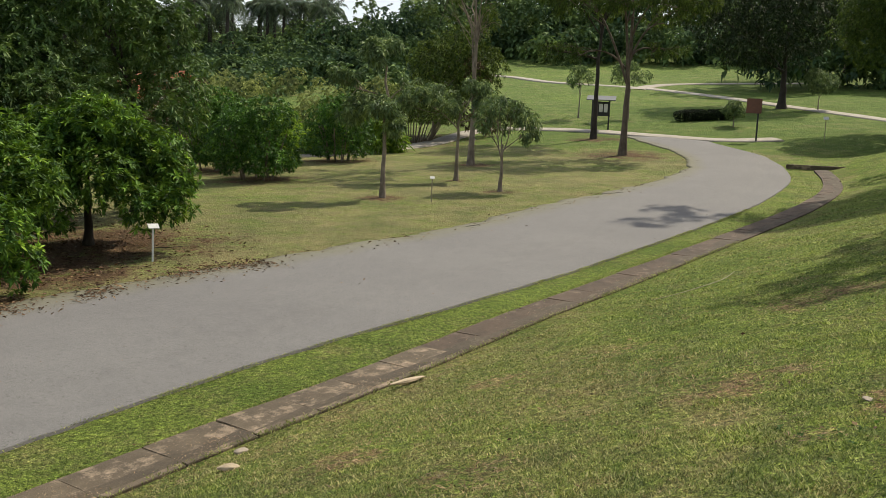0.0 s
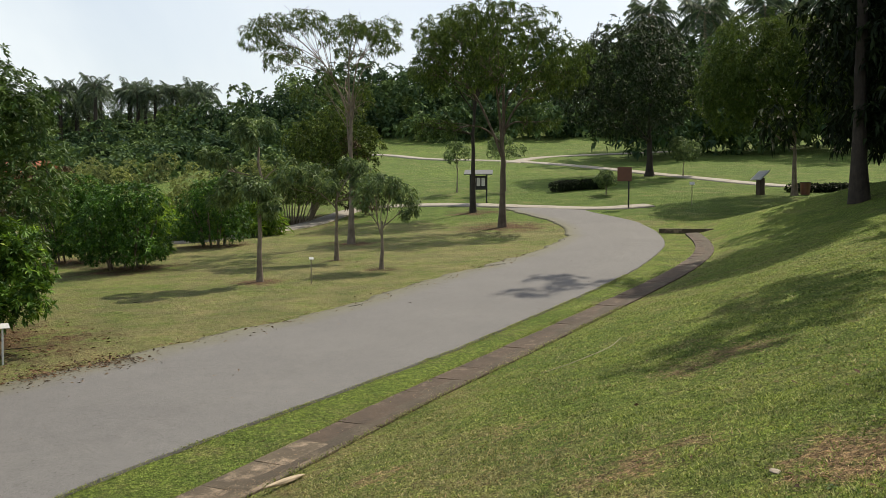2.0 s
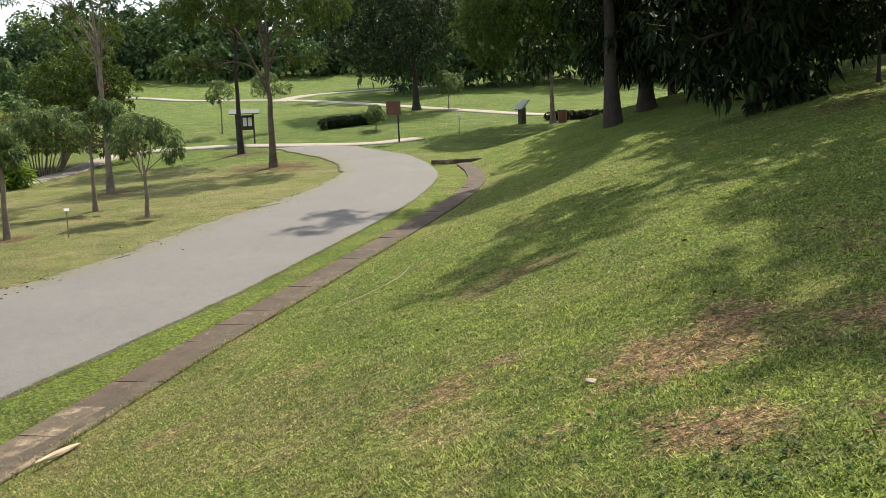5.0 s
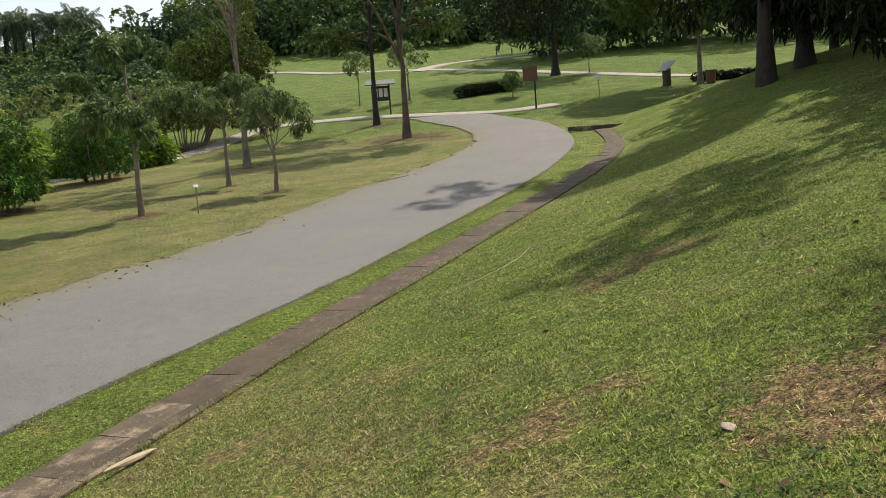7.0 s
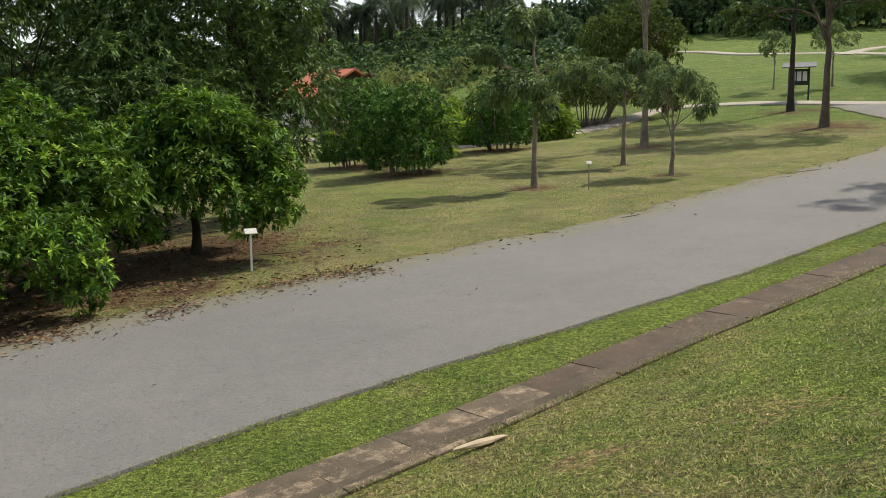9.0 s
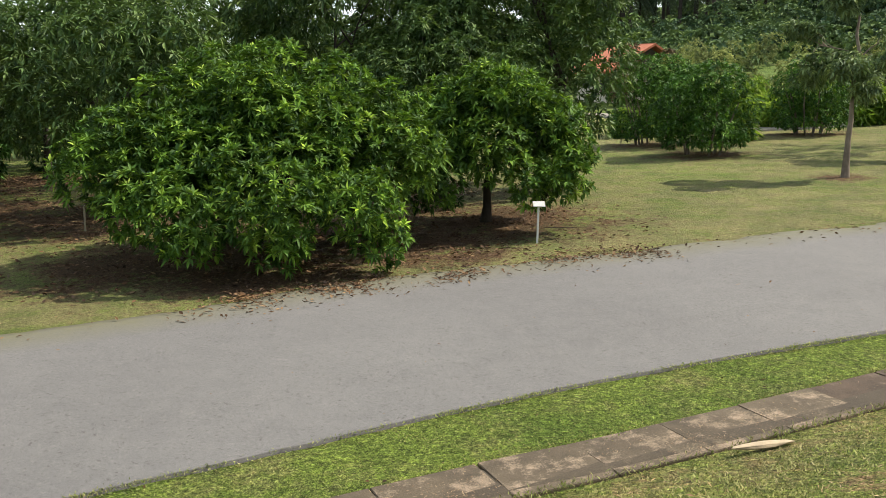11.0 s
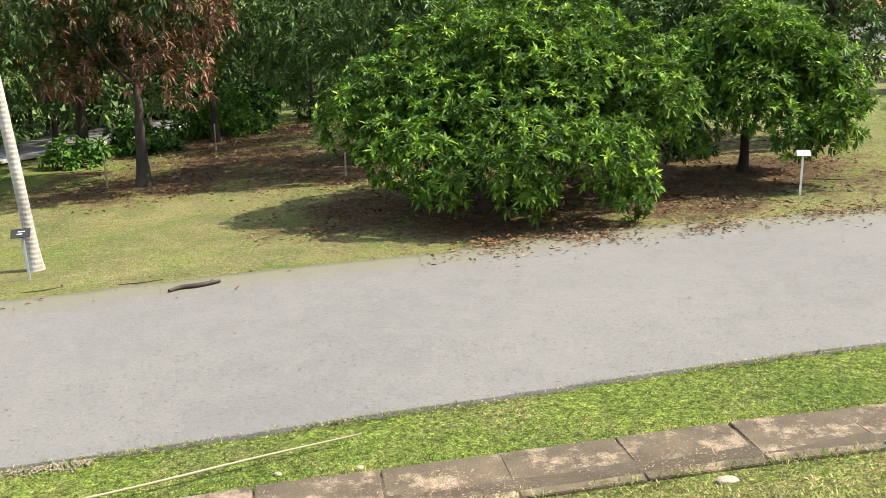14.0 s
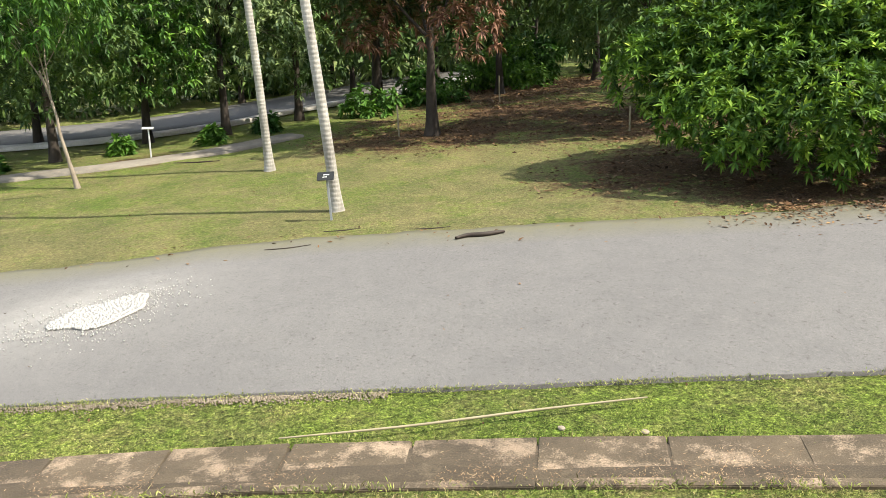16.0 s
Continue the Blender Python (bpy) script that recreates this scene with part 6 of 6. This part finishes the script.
for a, b in (((-6.2, 18.5), (-5.6, 18.7)), ((0.6, 22.0), (1.0, 22.5)), ((-10.6, 7.4), (-10.3, 7.9)), ((-11.0, 5.4), (-10.8, 6.0)), ((-5.0, 24.6), (-4.8, 24.7)), ((5.3, 29.6), (6.1, 30.2)), ((-11.4, 6.4), (-11.2, 6.9))):
    stalk("twig", [a, ((a[0] + b[0]) / 2 + 0.05, (a[1] + b[1]) / 2), b], 0.008, "small dry twig near the road's edge", "twig", DARK_FROND, 0.03)


def gravel_patch(cx, cy, ra, rb, turn):
    """A pothole filled with loose white gravel, grit scattered round it."""
    rng = np.random.default_rng(341)
    c, s = math.cos(turn), math.sin(turn)
    v, f, n = [], [], 0
    base = np.array([(1, 1, 1), (-1, -1, 1), (-1, 1, -1), (1, -1, -1)], float) * 0.5
    tri = np.array([[0, 1, 2], [0, 3, 1], [0, 2, 3], [1, 3, 2]])
    m = 5200
    a, r = rng.uniform(0, 6.28, m), np.sqrt(rng.random(m))
    edge = 1 + 0.12 * np.sin(3 * a + 1) + 0.08 * np.sin(5 * a)
    r[4600:] = 1 + np.abs(rng.normal(0, 0.6, 600))
    px, py = r * edge * ra * np.cos(a), r * edge * rb * np.sin(a)
    x, y = cx + px * c - py * s, cy + px * s + py * c
    z = ground_z(x, y) + 0.058
    size = rng.uniform(0.012, 0.034, m) * np.where(r > 1, 0.55, 1.0)
    q = base[None] * size[:, None, None] * rng.uniform(0.6, 1.4, (m, 4, 3)) + np.stack([x, y, z], 1)[:, None]
    f = (tri[None] + 4 * np.arange(m)[:, None, None]).reshape(-1, 3)
    tagged(new("gravel_patch", mesh_np("gravel_patch", q.reshape(-1, 3), f, GRAVEL)), "pothole filled with loose white gravel in the road", "gravel", kind="stuff")


gravel_patch(-9.48, 3.12, 0.58, 0.38, radians(120))


def gravel_edge():
    """Loose pale gravel along the broken edge of the asphalt."""
    rng = np.random.default_rng(343)
    k = [i for i in range(len(ROAD_RIGHT_LINE) - 1) if -1.2 < ROAD_RIGHT_LINE[i] @ np.array([U_X, U_Y]) + 5.0 < 5.0]
    m = 5500
    i, b = rng.choice(k, m), rng.random(m)[:, None]
    p = ROAD_RIGHT_LINE[i] * (1 - b) + ROAD_RIGHT_LINE[i + 1] * b
    t = unit(ROAD_RIGHT_LINE[i + 1] - ROAD_RIGHT_LINE[i])
    p = p + np.stack([t[:, 1], -t[:, 0]], 1) * np.abs(rng.normal(0.02, 0.06, m))[:, None]
    keep = rng.random(m) < np.clip(1.3 * vnoise(p[:, 0], p[:, 1], 1.8, 61) + 0.1, 0, 1)
    x, y = p[keep].T
    m = len(x)
    base = np.array([(1, 1, 1), (-1, -1, 1), (-1, 1, -1), (1, -1, -1)], float) * 0.5
    tri = np.array([[0, 1, 2], [0, 3, 1], [0, 2, 3], [1, 3, 2]])
    q = base[None] * rng.uniform(0.007, 0.018, m)[:, None, None] * rng.uniform(0.6, 1.4, (m, 4, 3)) + np.stack([x, y, ground_z(x, y) - 0.008], 1)[:, None]
    f = (tri[None] + 4 * np.arange(m)[:, None, None]).reshape(-1, 3)
    tagged(new("gravel_edge", mesh_np("gravel_edge", q.reshape(-1, 3), f, GRIT)), "loose pale gravel along the broken road edge", "gravel", kind="stuff")


gravel_edge()


def weeds():
    """Broad-leaved weeds and taller tufts: in the bare patches of the bank and along the slabs' edges."""
    rng = np.random.default_rng(351)
    x, y = rng.uniform(2.2, 4.9, 420), rng.uniform(1.6, 5.4, 420)
    keep = (side_of(TOE, x, y) > 4.2) & (rng.random(420) < np.clip(1.6 * vnoise(x, y, 1.4, 21) - 0.6, 0, 1))
    x, y = x[keep], y[keep]
    n = len(x)
    pts = np.stack([x, y, surface_z(x, y) + rng.uniform(0.01, 0.035, n)], 1)
    v, f = rosettes(pts, np.zeros((n, 3)), 6, 0.038, 0.02, rng, 0.15, (50, 95), 1.0)
    tagged(new("weeds", mesh_np("weeds", v, f, WEED)), "low broad-leaved weeds among the grass of the bank", "weeds", kind="stuff")
    edge = smooth_line(DRAIN, 0.1)
    m = 26000
    k = rng.integers(0, len(edge) - 1, m)
    t = unit(edge[k + 1] - edge[k])
    off = np.where(rng.random(m) < 0.5, rng.normal(-0.03, 0.045, m), rng.normal(0.715, 0.045, m))
    p = edge[k] + np.stack([-t[:, 1], t[:, 0]], 1) * off[:, None] + rng.normal(0, 0.03, (m, 2))
    u = p @ np.array([U_X, U_Y])
    keep = (u > -4) & (u < 20) & (rng.random(m) < np.clip(2.2 * vnoise(p[:, 0], p[:, 1], 2.2, 31) - 0.35, 0.1, 1))
    x, y = p[keep].T
    n = len(x)
    yaw = rng.uniform(0, 6.28, n)
    way = unit(np.stack([np.cos(yaw), np.sin(yaw), rng.uniform(0.5, 2.2, n)], 1))
    v, f = leaves(np.stack([x, y, ground_z(x, y) + 0.015], 1), way, rng.uniform(0.025, 0.065, n), 0.009, rng, 0.2, False)
    me = mesh_np("grass_fringe", v, f, BLADES)
    me.attributes.new("dry", "FLOAT", "POINT").data.foreach_set("value", np.repeat(np.clip(rng.normal(0.2, 0.3, n), 0, 1), 4).astype(np.float32))
    tagged(new("grass_fringe", me), "longer grass growing over the edges of the drain slabs", "grass", kind="stuff")
    m = 30000                              # grass leaning over the road's edge
    k = rng.integers(0, len(ROAD_RIGHT_LINE) - 1, m)
    b = rng.random(m)[:, None]
    p = ROAD_RIGHT_LINE[k] * (1 - b) + ROAD_RIGHT_LINE[k + 1] * b
    t = unit(ROAD_RIGHT_LINE[k + 1] - ROAD_RIGHT_LINE[k])
    p = p + np.stack([t[:, 1], -t[:, 0]], 1) * rng.normal(0.035, 0.035, m)[:, None]
    u = p @ np.array([U_X, U_Y])
    keep = (u > -4) & (u < 26) & (rng.random(m) < np.clip(1.8 * vnoise(p[:, 0], p[:, 1], 2.6, 51) - 0.1, 0.15, 1))
    x, y = p[keep].T
    n = len(x)
    yaw = rng.uniform(0, 6.28, n)
    way = unit(np.stack([np.cos(yaw), np.sin(yaw), rng.uniform(0.5, 2.0, n)], 1))
    v, f = leaves(np.stack([x, y, ground_z(x, y) + 0.01], 1), way, rng.uniform(0.018, 0.042, n), 0.009, rng, 0.2, False)
    me = mesh_np("grass_fringe", v, f, BLADES)
    me.attributes.new("dry", "FLOAT", "POINT").data.foreach_set("value", np.repeat(np.clip(rng.normal(0.15, 0.3, n), 0, 1), 4).astype(np.float32))
    tagged(new("grass_fringe", me), "grass leaning over the edge of the asphalt", "grass", kind="stuff")
    x, y = rng.normal(3.25, 0.35, 700), rng.normal(2.35, 0.3, 700)
    yaw = rng.uniform(0, 6.28, 700)
    keep = vnoise(x, y, 5, 41) > 0.55
    x, y, yaw = x[keep], y[keep], yaw[keep]
    n = len(x)
    way = unit(np.stack([np.cos(yaw), np.sin(yaw), rng.uniform(1.0, 3.0, n)], 1))
    v, f = leaves(np.stack([x, y, surface_z(x, y)], 1), way, rng.uniform(0.06, 0.13, n), 0.008, rng, 0.25, False)
    tagged(new("grass_tufts", mesh_np("grass_tufts", v, f, WEED)), "tufts of longer green grass on the bank", "grass", kind="stuff")


weeds()
